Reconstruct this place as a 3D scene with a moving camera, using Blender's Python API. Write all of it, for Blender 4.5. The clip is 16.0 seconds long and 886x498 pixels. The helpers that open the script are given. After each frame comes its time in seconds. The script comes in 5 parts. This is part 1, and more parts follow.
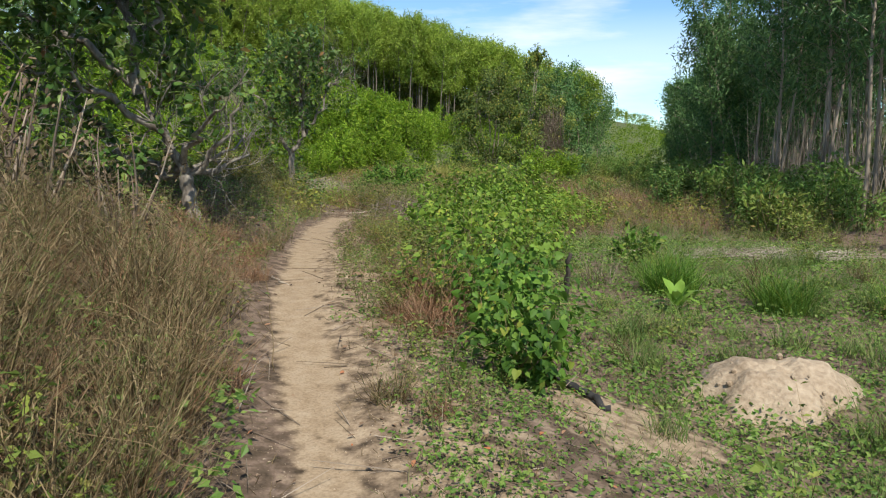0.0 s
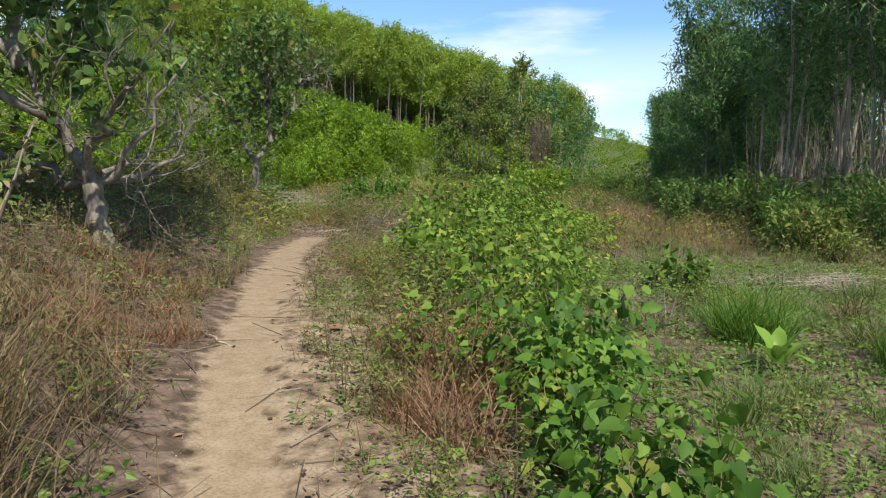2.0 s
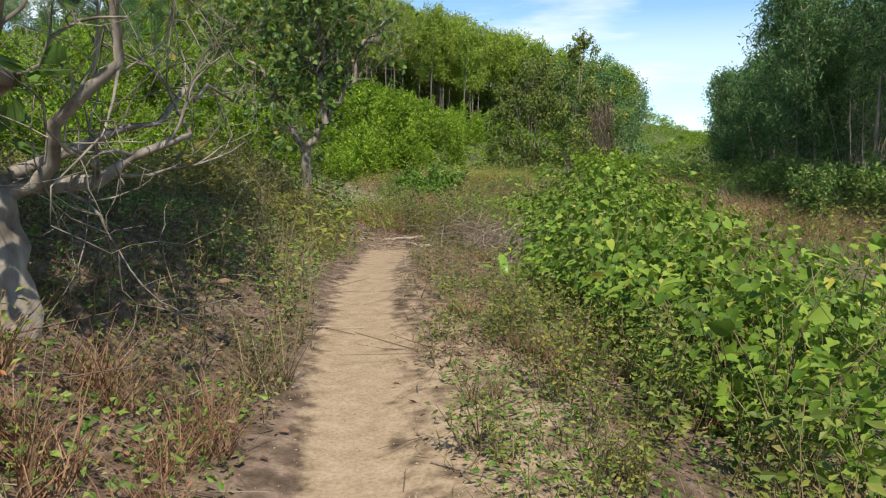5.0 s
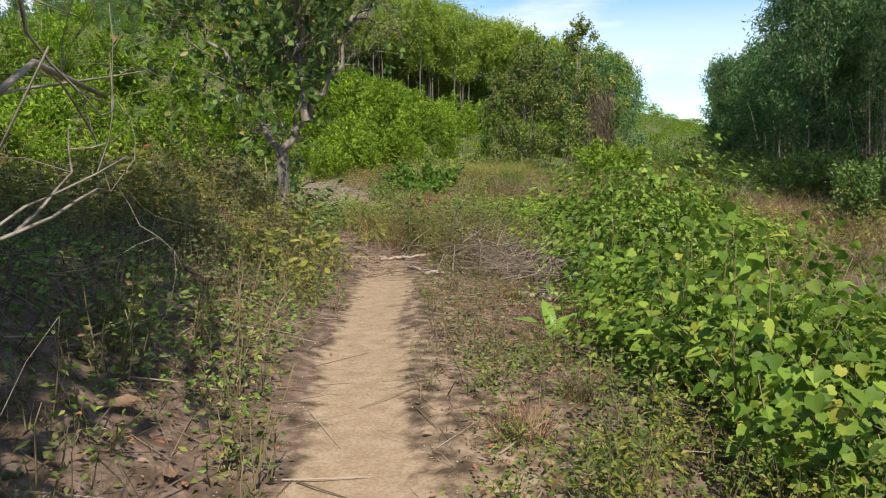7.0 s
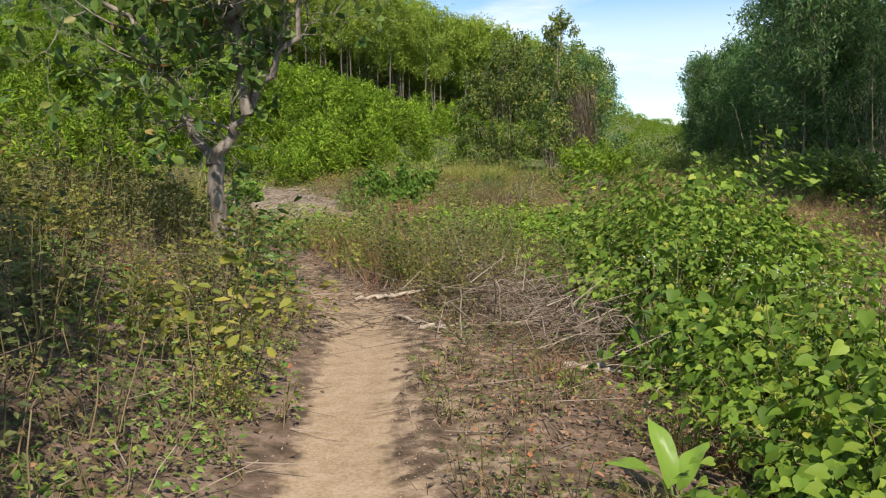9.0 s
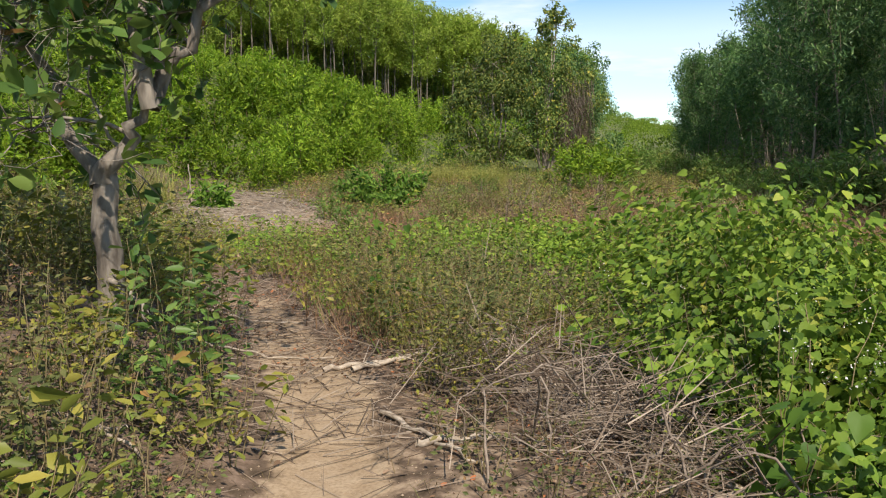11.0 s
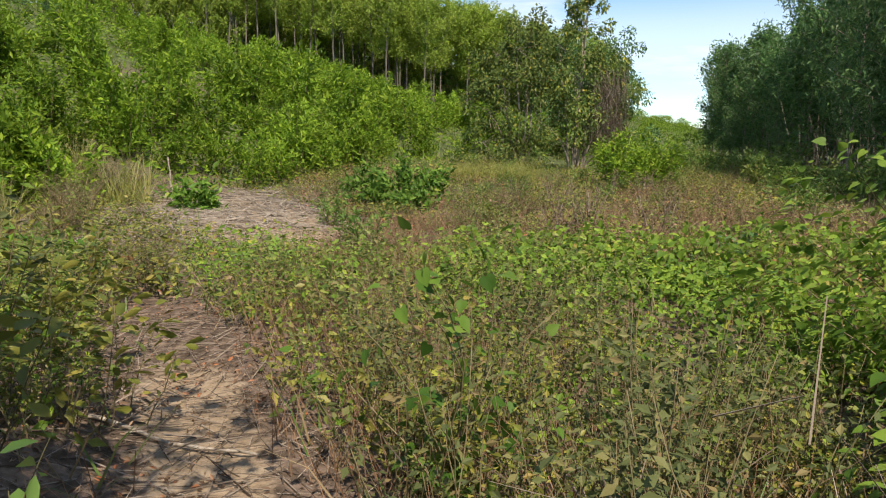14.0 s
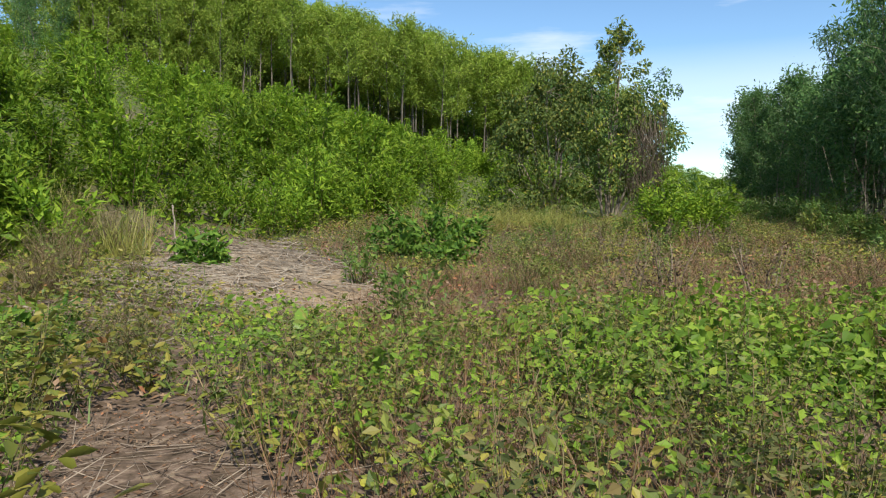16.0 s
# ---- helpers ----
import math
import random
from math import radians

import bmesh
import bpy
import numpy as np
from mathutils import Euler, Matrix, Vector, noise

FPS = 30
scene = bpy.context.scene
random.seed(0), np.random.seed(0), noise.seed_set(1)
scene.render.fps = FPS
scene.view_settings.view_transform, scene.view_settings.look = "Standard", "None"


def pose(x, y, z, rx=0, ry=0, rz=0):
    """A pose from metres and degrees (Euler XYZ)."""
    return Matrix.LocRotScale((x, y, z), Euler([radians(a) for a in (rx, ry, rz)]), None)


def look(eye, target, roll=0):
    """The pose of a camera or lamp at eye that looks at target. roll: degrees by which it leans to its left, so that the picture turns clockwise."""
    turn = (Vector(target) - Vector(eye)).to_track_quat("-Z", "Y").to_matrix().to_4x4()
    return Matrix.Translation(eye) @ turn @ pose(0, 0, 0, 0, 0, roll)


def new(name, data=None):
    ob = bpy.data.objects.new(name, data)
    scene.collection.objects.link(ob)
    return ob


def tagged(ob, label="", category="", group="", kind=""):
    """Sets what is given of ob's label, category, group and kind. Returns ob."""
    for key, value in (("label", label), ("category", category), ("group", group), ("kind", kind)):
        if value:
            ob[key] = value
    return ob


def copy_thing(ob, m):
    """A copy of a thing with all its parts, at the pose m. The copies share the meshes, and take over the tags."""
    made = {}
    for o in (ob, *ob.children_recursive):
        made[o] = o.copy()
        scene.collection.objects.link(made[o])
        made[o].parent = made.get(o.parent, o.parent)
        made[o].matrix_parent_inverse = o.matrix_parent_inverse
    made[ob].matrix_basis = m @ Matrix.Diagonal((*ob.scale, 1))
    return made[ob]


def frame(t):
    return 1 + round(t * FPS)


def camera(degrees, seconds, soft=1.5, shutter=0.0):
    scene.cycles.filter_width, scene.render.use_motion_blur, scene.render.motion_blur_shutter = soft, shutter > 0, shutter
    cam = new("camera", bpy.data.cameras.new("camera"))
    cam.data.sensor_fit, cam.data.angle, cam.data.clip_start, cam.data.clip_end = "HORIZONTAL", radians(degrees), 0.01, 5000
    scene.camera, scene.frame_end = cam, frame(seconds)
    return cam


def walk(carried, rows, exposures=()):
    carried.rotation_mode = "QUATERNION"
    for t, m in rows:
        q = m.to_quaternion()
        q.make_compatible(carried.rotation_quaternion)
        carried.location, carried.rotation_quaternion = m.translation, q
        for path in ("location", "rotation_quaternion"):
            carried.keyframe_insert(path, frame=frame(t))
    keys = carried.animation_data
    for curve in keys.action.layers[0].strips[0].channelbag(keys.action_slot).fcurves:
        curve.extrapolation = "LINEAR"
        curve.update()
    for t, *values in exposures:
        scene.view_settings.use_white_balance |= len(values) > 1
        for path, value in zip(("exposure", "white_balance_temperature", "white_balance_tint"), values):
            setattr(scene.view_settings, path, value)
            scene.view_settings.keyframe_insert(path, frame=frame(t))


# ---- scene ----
cam = camera(62.0, 16.0, soft=1.15)
PATH = [
    (0, (0.286, -0.143, 1.482), (0.34, 1.839, 1.219), 0.5),
    (0.5, (0.233, 0.449, 1.407), (0.308, 2.429, 1.138), 0.6),
    (1, (0.209, 1.023, 1.379), (0.302, 3.007, 1.149), 0.6),
    (1.5, (0.174, 1.59, 1.363), (0.277, 3.573, 1.127), 0.7),
    (2, (0.079, 2.218, 1.358), (0.195, 4.203, 1.134), 0.6),
    (2.5, (-0.023, 2.836, 1.32), (0.105, 4.82, 1.109), 0.8),
    (3, (-0.179, 3.455, 1.322), (-0.096, 5.443, 1.118), 0.6),
    (3.5, (-0.301, 4.007, 1.302), (-0.213, 5.993, 1.083), 0.6),
    (4, (-0.481, 4.597, 1.325), (-0.433, 6.583, 1.094), 0.6),
    (4.2, (-0.566, 4.832, 1.325), (-0.535, 6.818, 1.09), 0.5),
    (6.3, (-0.882, 6.796, 1.463), (-0.856, 8.776, 1.187), -0.9),
    (6.5, (-0.919, 7.02, 1.5), (-0.889, 9.0, 1.223), -0.8),
    (7, (-0.975, 7.6, 1.482), (-0.927, 9.579, 1.202), -0.7),
    (7.5, (-1.041, 8.209, 1.513), (-0.983, 10.191, 1.253), -0.8),
    (8, (-1.043, 8.791, 1.521), (-0.97, 10.773, 1.257), -0.9),
    (8.5, (-1.082, 9.378, 1.49), (-0.991, 11.358, 1.222), -1.2),
    (9, (-1.139, 9.957, 1.486), (-1.012, 11.933, 1.209), -1.2),
    (9.2, (-1.173, 10.211, 1.54), (-1.042, 12.187, 1.257), -1.3),
    (11.3, (-1.129, 12.337, 1.566), (-0.952, 14.309, 1.283), -0.8),
    (11.5, (-1.139, 12.545, 1.526), (-0.956, 14.516, 1.244), -0.8),
    (12, (-1.148, 13.082, 1.509), (-0.954, 15.052, 1.226), -0.8),
    (12.5, (-1.148, 13.686, 1.466), (-0.946, 15.656, 1.181), -0.8),
    (13, (-1.183, 14.243, 1.399), (-0.977, 16.211, 1.112), -0.6),
    (13.5, (-1.23, 14.851, 1.391), (-1.026, 16.82, 1.104), -0.5),
    (14, (-1.269, 15.404, 1.397), (-1.124, 17.378, 1.108), -0.6),
    (14.5, (-1.351, 15.996, 1.401), (-1.211, 17.971, 1.117), -0.5),
    (15, (-1.451, 16.577, 1.374), (-1.313, 18.553, 1.094), -0.5),
    (15.5, (-1.59, 17.116, 1.352), (-1.452, 19.101, 1.151), -0.5),
    (16, (-1.749, 17.649, 1.312), (-1.628, 19.639, 1.155), -0.7),
]
walk(cam, [(t, look(eye, target, roll)) for t, eye, target, roll in PATH], [(0, 0.2, 6400, 9), (4, 0.24, 6500, 10), (9, 0.3, 6800, 14), (15, 0.28, 6850, 14), (16, 0.2, 6500, 9)])

# ---- world, sun ----
SUN_TO = Vector((0.2, -0.65, 0.86)).normalized()
world = bpy.data.worlds.new("sky")
scene.world = world
world.use_nodes = True
wn, wl = world.node_tree.nodes, world.node_tree.links
wn.clear()
sky = wn.new("ShaderNodeTexSky")
sky.sky_type, sky.sun_disc = "NISHITA", False
sky.sun_elevation = math.asin(SUN_TO.z)
sky.sun_rotation = math.atan2(SUN_TO.x, SUN_TO.y)
sky.air_density, sky.dust_density, sky.ozone_density = 0.8, 0.04, 2.0
w_bg, w_out = wn.new("ShaderNodeBackground"), wn.new("ShaderNodeOutputWorld")
w_bg.inputs[1].default_value = 0.148
# thin streaks of high cloud
w_co = wn.new("ShaderNodeTexCoord")
w_map = wn.new("ShaderNodeMapping")
w_map.inputs["Scale"].default_value = (2.2, 2.2, 13.0)
w_map.inputs["Rotation"].default_value = (0.0, 0.05, 0.4)
w_noi = wn.new("ShaderNodeTexNoise")
w_noi.inputs["Scale"].default_value, w_noi.inputs["Detail"].default_value = 1.25, 6.0
w_noi.inputs["Roughness"].default_value = 0.55
w_ramp = wn.new("ShaderNodeValToRGB")
w_ramp.color_ramp.elements[0].position, w_ramp.color_ramp.elements[1].position = 0.49, 0.72
w_mix = wn.new("ShaderNodeMixRGB")
w_mix.inputs[2].default_value = (6.3, 6.7, 7.2, 1)
# a long low bank of the same cloud towards the horizon
w_sep = wn.new("ShaderNodeSeparateXYZ")
w_bank = wn.new("ShaderNodeValToRGB")
w_bank.color_ramp.elements.new(0.115)
w_bank.color_ramp.elements.new(0.145)
for e, (p, c) in zip(w_bank.color_ramp.elements, ((0.06, 0.0), (0.105, 0.4), (0.13, 0.4), (0.18, 0.0))):
    e.position, e.color = p, (c, c, c, 1)
w_lift = wn.new("ShaderNodeMath")
w_lift.operation = "MULTIPLY_ADD"
w_lift.inputs[1].default_value = 0.4
w_noi2 = wn.new("ShaderNodeTexNoise")
w_noi2.inputs["Scale"].default_value, w_noi2.inputs["Detail"].default_value = 2.4, 5.0
w_both = wn.new("ShaderNodeMath")
w_both.operation = "ADD"
w_both.use_clamp = True
w_mul = wn.new("ShaderNodeMath")
w_mul.operation = "MULTIPLY"
wl.new(w_co.outputs["Generated"], w_map.inputs[0])
wl.new(w_map.outputs[0], w_noi.inputs["Vector"])
wl.new(w_noi.outputs["Fac"], w_ramp.inputs[0])
wl.new(w_co.outputs["Generated"], w_sep.inputs[0])
wl.new(w_map.outputs[0], w_noi2.inputs["Vector"])
wl.new(w_noi2.outputs["Fac"], w_lift.inputs[0])
wl.new(w_sep.outputs["Z"], w_bank.inputs[0])
w_lift.inputs[2].default_value = 0.75
wl.new(w_bank.outputs[0], w_mul.inputs[0])
wl.new(w_lift.outputs[0], w_mul.inputs[1])
wl.new(w_mul.outputs[0], w_both.inputs[0])
wl.new(w_ramp.outputs[0], w_both.inputs[1])
wl.new(w_both.outputs[0], w_mix.inputs[0])
w_tone = wn.new("ShaderNodeMixRGB")
w_tone.blend_type = "MULTIPLY"
w_tone.inputs[0].default_value = 1.0
w_tone.inputs[2].default_value = (0.88, 1.02, 1.06, 1)
wl.new(sky.outputs[0], w_tone.inputs[1])
wl.new(w_tone.outputs[0], w_mix.inputs[1])
wl.new(w_mix.outputs[0], w_bg.inputs[0])
wl.new(w_bg.outputs[0], w_out.inputs[0])

sun = new("sun", bpy.data.lights.new("sun", "SUN"))
sun.data.energy, sun.data.angle, sun.data.color = 5.0, radians(0.6), (1.0, 0.935, 0.83)
sun.matrix_world = look(SUN_TO * 60, (0, 0, 0))


# ---- materials ----
def blank(name):
    m = bpy.data.materials.new(name)
    m.use_nodes = True
    m.node_tree.nodes.clear()
    return m, m.node_tree.nodes, m.node_tree.links


def ramp(nodes, stops):
    r = nodes.new("ShaderNodeValToRGB")
    el = r.color_ramp.elements
    while len(el) < len(stops):
        el.new(0.5)
    for e, (p, c) in zip(el, stops):
        e.position, e.color = p, (*c, 1)
    return r


def leaf_mat(name, stops, through_amount=0.3, rough=0.45, spread=0.25):
    """Leaves and blades: each island takes its own tint, light comes partly through."""
    m, n, l = blank(name)
    geo, info = n.new("ShaderNodeNewGeometry"), n.new("ShaderNodeObjectInfo")
    r = ramp(n, stops)
    l.new(geo.outputs["Random Per Island"], r.inputs[0])
    pos = n.new("ShaderNodeTexNoise")
    pos.inputs["Scale"].default_value, pos.inputs["Detail"].default_value = 0.9, 3.0
    l.new(geo.outputs["Position"], pos.inputs["Vector"])
    mul = n.new("ShaderNodeMath")
    mul.operation = "MULTIPLY_ADD"
    mul.inputs[1].default_value, mul.inputs[2].default_value = spread * 1.6, 1.0 - spread * 0.8
    l.new(pos.outputs["Fac"], mul.inputs[0])
    mul2 = n.new("ShaderNodeMath")
    mul2.operation = "MULTIPLY_ADD"
    mul2.inputs[1].default_value, mul2.inputs[2].default_value = spread, -spread * 0.5
    l.new(info.outputs["Random"], mul2.inputs[0])
    add = n.new("ShaderNodeMath")
    l.new(mul.outputs[0], add.inputs[0])
    l.new(mul2.outputs[0], add.inputs[1])
    hsv = n.new("ShaderNodeHueSaturation")
    l.new(add.outputs[0], hsv.inputs["Value"])
    l.new(r.outputs[0], hsv.inputs["Color"])
    p = n.new("ShaderNodeBsdfPrincipled")
    p.inputs["Roughness"].default_value = rough
    p.inputs["Specular IOR Level"].default_value = 0.22
    t = n.new("ShaderNodeBsdfTranslucent")
    mix, out = n.new("ShaderNodeMixShader"), n.new("ShaderNodeOutputMaterial")
    mix.inputs[0].default_value = through_amount
    l.new(hsv.outputs[0], p.inputs["Base Color"])
    l.new(hsv.outputs[0], t.inputs["Color"])
    l.new(p.outputs[0], mix.inputs[1])
    l.new(t.outputs[0], mix.inputs[2])
    l.new(mix.outputs[0], out.inputs[0])
    return m


def bark_mat(name, dark, light, scale=14.0, bump=0.5, stretch=0.35):
    m, n, l = blank(name)
    geo, mp = n.new("ShaderNodeNewGeometry"), n.new("ShaderNodeMapping")
    mp.inputs["Scale"].default_value = (1, 1, stretch)
    l.new(geo.outputs["Position"], mp.inputs[0])
    a, b = n.new("ShaderNodeTexNoise"), n.new("ShaderNodeTexNoise")
    a.inputs["Scale"].default_value, a.inputs["Detail"].default_value = scale, 6
    b.inputs["Scale"].default_value, b.inputs["Detail"].default_value = scale * 0.14, 3
    l.new(mp.outputs[0], a.inputs["Vector"])
    l.new(mp.outputs[0], b.inputs["Vector"])
    mid = n.new("ShaderNodeMath")
    mid.operation = "MULTIPLY_ADD"
    mid.inputs[1].default_value = 0.6
    l.new(a.outputs["Fac"], mid.inputs[0])
    half = n.new("ShaderNodeMath")
    half.operation = "MULTIPLY"
    half.inputs[1].default_value = 0.4
    l.new(b.outputs["Fac"], half.inputs[0])
    l.new(half.outputs[0], mid.inputs[2])
    r = ramp(n, [(0.36, dark), (0.62, light)])
    l.new(mid.outputs[0], r.inputs[0])
    p, out, bu = n.new("ShaderNodeBsdfPrincipled"), n.new("ShaderNodeOutputMaterial"), n.new("ShaderNodeBump")
    p.inputs["Roughness"].default_value = 0.85
    p.inputs["Specular IOR Level"].default_value = 0.2
    bu.inputs["Strength"].default_value, bu.inputs["Distance"].default_value = bump, 0.02
    l.new(a.outputs["Fac"], bu.inputs["Height"])
    l.new(bu.outputs[0], p.inputs["Normal"])
    l.new(r.outputs[0], p.inputs["Base Color"])
    l.new(p.outputs[0], out.inputs[0])
    return m


def ground_mat():
    """Sand where feet or digging laid it bare, reddish soil with litter elsewhere, green far off."""
    m, n, l = blank("sandy_ground")
    geo = n.new("ShaderNodeNewGeometry")
    sand, far = n.new("ShaderNodeAttribute"), n.new("ShaderNodeAttribute")
    sand.attribute_name, far.attribute_name = "sand", "far"
    tex = []
    for s, d in ((1.3, 4), (9.0, 6), (60.0, 5), (220.0, 3)):
        t = n.new("ShaderNodeTexNoise")
        t.inputs["Scale"].default_value, t.inputs["Detail"].default_value = s, d
        l.new(geo.outputs["Position"], t.inputs["Vector"])
        tex.append(t)
    sandc = ramp(n, [(0.25, (0.29, 0.21, 0.13)), (0.5, (0.35, 0.262, 0.168)), (0.75, (0.41, 0.32, 0.215))])
    l.new(tex[1].outputs["Fac"], sandc.inputs[0])
    soil = ramp(n, [(0.3, (0.07, 0.052, 0.034)), (0.48, (0.14, 0.1, 0.07)), (0.62, (0.23, 0.165, 0.122)), (0.75, (0.11, 0.09, 0.055))])
    l.new(tex[1].outputs["Fac"], soil.inputs[0])
    fine = ramp(n, [(0.3, (0.5, 0.47, 0.43)), (0.6, (1, 1, 1))])
    l.new(tex[2].outputs["Fac"], fine.inputs[0])
    # ragged edge of the sand
    e1 = n.new("ShaderNodeMath")
    e1.operation = "MULTIPLY_ADD"
    e1.inputs[1].default_value, e1.inputs[2].default_value = 1.3, -0.65
    l.new(tex[1].outputs["Fac"], e1.inputs[0])
    e2 = n.new("ShaderNodeMath")
    l.new(e1.outputs[0], e2.inputs[0])
    l.new(sand.outputs["Fac"], e2.inputs[1])
    er = ramp(n, [(0.3, (0, 0, 0)), (0.68, (1, 1, 1))])
    l.new(e2.outputs[0], er.inputs[0])
    mx = n.new("ShaderNodeMixRGB")
    l.new(er.outputs[0], mx.inputs[0])
    l.new(soil.outputs[0], mx.inputs[1])
    l.new(sandc.outputs[0], mx.inputs[2])
    mf = n.new("ShaderNodeMixRGB")
    mf.blend_type = "MULTIPLY"
    mf.inputs[0].default_value = 0.55
    l.new(mx.outputs[0], mf.inputs[1])
    l.new(fine.outputs[0], mf.inputs[2])
    green = ramp(n, [(0.3, (0.045, 0.075, 0.02)), (0.55, (0.09, 0.13, 0.035)), (0.75, (0.17, 0.15, 0.07))])
    l.new(tex[0].outputs["Fac"], green.inputs[0])
    mg = n.new("ShaderNodeMixRGB")
    l.new(far.outputs["Fac"], mg.inputs[0])
    l.new(mf.outputs[0], mg.inputs[1])
    l.new(green.outputs[0], mg.inputs[2])
    hgt = n.new("ShaderNodeMath")
    hgt.operation = "MULTIPLY_ADD"
    hgt.inputs[1].default_value = 0.35
    l.new(tex[2].outputs["Fac"], hgt.inputs[0])
    l.new(tex[1].outputs["Fac"], hgt.inputs[2])
    bu = n.new("ShaderNodeBump")
    bu.inputs["Strength"].default_value, bu.inputs["Distance"].default_value = 0.3, 0.025
    l.new(hgt.outputs[0], bu.inputs["Height"])
    p, out = n.new("ShaderNodeBsdfPrincipled"), n.new("ShaderNodeOutputMaterial")
    p.inputs["Roughness"].default_value = 0.95
    p.inputs["Specular IOR Level"].default_value = 0.1
    l.new(mg.outputs[0], p.inputs["Base Color"])
    l.new(bu.outputs[0], p.inputs["Normal"])
    l.new(p.outputs[0], out.inputs[0])
    return m


GROUND = ground_mat()
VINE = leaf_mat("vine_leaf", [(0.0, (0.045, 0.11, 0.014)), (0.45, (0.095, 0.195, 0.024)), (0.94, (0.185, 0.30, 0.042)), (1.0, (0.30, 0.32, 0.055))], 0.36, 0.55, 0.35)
# brighter, yellower version of the vine leaf for mounds further along
YVINE = leaf_mat("yellow_green_vine_leaf", [(0.0, (0.07, 0.14, 0.016)), (0.5, (0.15, 0.25, 0.028)), (0.95, (0.27, 0.37, 0.05)), (1.0, (0.40, 0.38, 0.06))], 0.36, 0.55, 0.35)
LOWVINE = leaf_mat("low_vine_leaf", [(0.0, (0.085, 0.16, 0.018)), (0.5, (0.165, 0.275, 0.028)), (0.95, (0.27, 0.38, 0.045)), (1.0, (0.42, 0.40, 0.06))], 0.34, 0.55)
WEED = leaf_mat("weed_leaf", [(0.0, (0.075, 0.12, 0.024)), (0.5, (0.16, 0.215, 0.04)), (0.9, (0.28, 0.31, 0.065)), (1.0, (0.28, 0.20, 0.08))], 0.3)
YWEED = leaf_mat("yellowing_leaf", [(0.0, (0.11, 0.14, 0.025)), (0.5, (0.215, 0.225, 0.04)), (0.95, (0.33, 0.285, 0.06)), (1.0, (0.30, 0.15, 0.06))], 0.3)
ACACIA = leaf_mat("acacia_leaf", [(0.0, (0.05, 0.115, 0.038)), (0.6, (0.105, 0.205, 0.065)), (1.0, (0.2, 0.31, 0.1))], 0.28, 0.4)
GROVE = leaf_mat("grove_leaf", [(0.0, (0.06, 0.135, 0.042)), (0.6, (0.12, 0.24, 0.07)), (1.0, (0.22, 0.35, 0.1))], 0.3, 0.45)
HILLTOP = leaf_mat("plantation_leaf", [(0.0, (0.17, 0.26, 0.035)), (0.5, (0.29, 0.4, 0.055)), (1.0, (0.42, 0.5, 0.09))], 0.4, 0.6, 0.2)
YOUNG = leaf_mat("young_shrub_leaf", [(0.0, (0.085, 0.165, 0.012)), (0.5, (0.17, 0.285, 0.02)), (1.0, (0.29, 0.39, 0.035))], 0.38, 0.6, 0.5)
CASHEW = leaf_mat("cashew_leaf", [(0.0, (0.055, 0.115, 0.028)), (0.55, (0.115, 0.205, 0.045)), (0.96, (0.22, 0.31, 0.07)), (1.0, (0.40, 0.2, 0.08))], 0.34, 0.4)
MIXED = leaf_mat("mixed_tree_leaf", [(0.0, (0.065, 0.11, 0.025)), (0.55, (0.14, 0.205, 0.045)), (0.93, (0.25, 0.28, 0.06)), (1.0, (0.45, 0.38, 0.06))], 0.34, 0.5, 0.4)
STRAW = leaf_mat("dry_grass_blade", [(0.0, (0.085, 0.064, 0.03)), (0.4, (0.19, 0.135, 0.065)), (0.75, (0.35, 0.265, 0.145)), (0.8, (0.11, 0.13, 0.04)), (1.0, (0.17, 0.17, 0.06))], 0.25, 0.6)
RUST = leaf_mat("rusty_grass_blade", [(0.0, (0.15, 0.08, 0.042)), (0.5, (0.29, 0.165, 0.09)), (1.0, (0.4, 0.255, 0.15))], 0.25, 0.6)
GREENG = leaf_mat("green_grass_blade", [(0.0, (0.075, 0.13, 0.03)), (0.5, (0.14, 0.22, 0.05)), (0.85, (0.23, 0.27, 0.08)), (1.0, (0.36, 0.30, 0.15))], 0.3, 0.5)
YGRASS = leaf_mat("yellow_grass_blade", [(0.0, (0.22, 0.24, 0.05)), (0.6, (0.36, 0.36, 0.09)), (1.0, (0.45, 0.40, 0.15))], 0.3, 0.5)
CREEPER = leaf_mat("creeper_leaf", [(0.0, (0.07, 0.145, 0.025)), (0.5, (0.14, 0.24, 0.045)), (1.0, (0.25, 0.33, 0.075))], 0.3)
OLIVE = leaf_mat("olive_weed_leaf", [(0.0, (0.065, 0.085, 0.028)), (0.5, (0.13, 0.15, 0.048)), (0.85, (0.21, 0.2, 0.07)), (1.0, (0.25, 0.15, 0.07))], 0.28, 0.6)
LITTER = leaf_mat("dead_leaf", [(0.0, (0.08, 0.05, 0.03)), (0.5, (0.19, 0.115, 0.066)), (0.85, (0.32, 0.22, 0.14)), (1.0, (0.40, 0.14, 0.055))], 0.08, 0.7)
BRUSH = leaf_mat("dark_brush_stem", [(0.0, (0.055, 0.044, 0.03)), (0.5, (0.135, 0.1, 0.062)), (0.85, (0.24, 0.17, 0.105)), (1.0, (0.12, 0.125, 0.05))], 0.1, 0.75)
TWIG = leaf_mat("dry_twig", [(0.0, (0.10, 0.07, 0.05)), (0.5, (0.21, 0.16, 0.115)), (1.0, (0.38, 0.31, 0.235))], 0.0, 0.85)
STEM = leaf_mat("weed_stem", [(0.0, (0.11, 0.10, 0.04)), (0.5, (0.19, 0.155, 0.075)), (1.0, (0.28, 0.21, 0.12))], 0.0, 0.7)
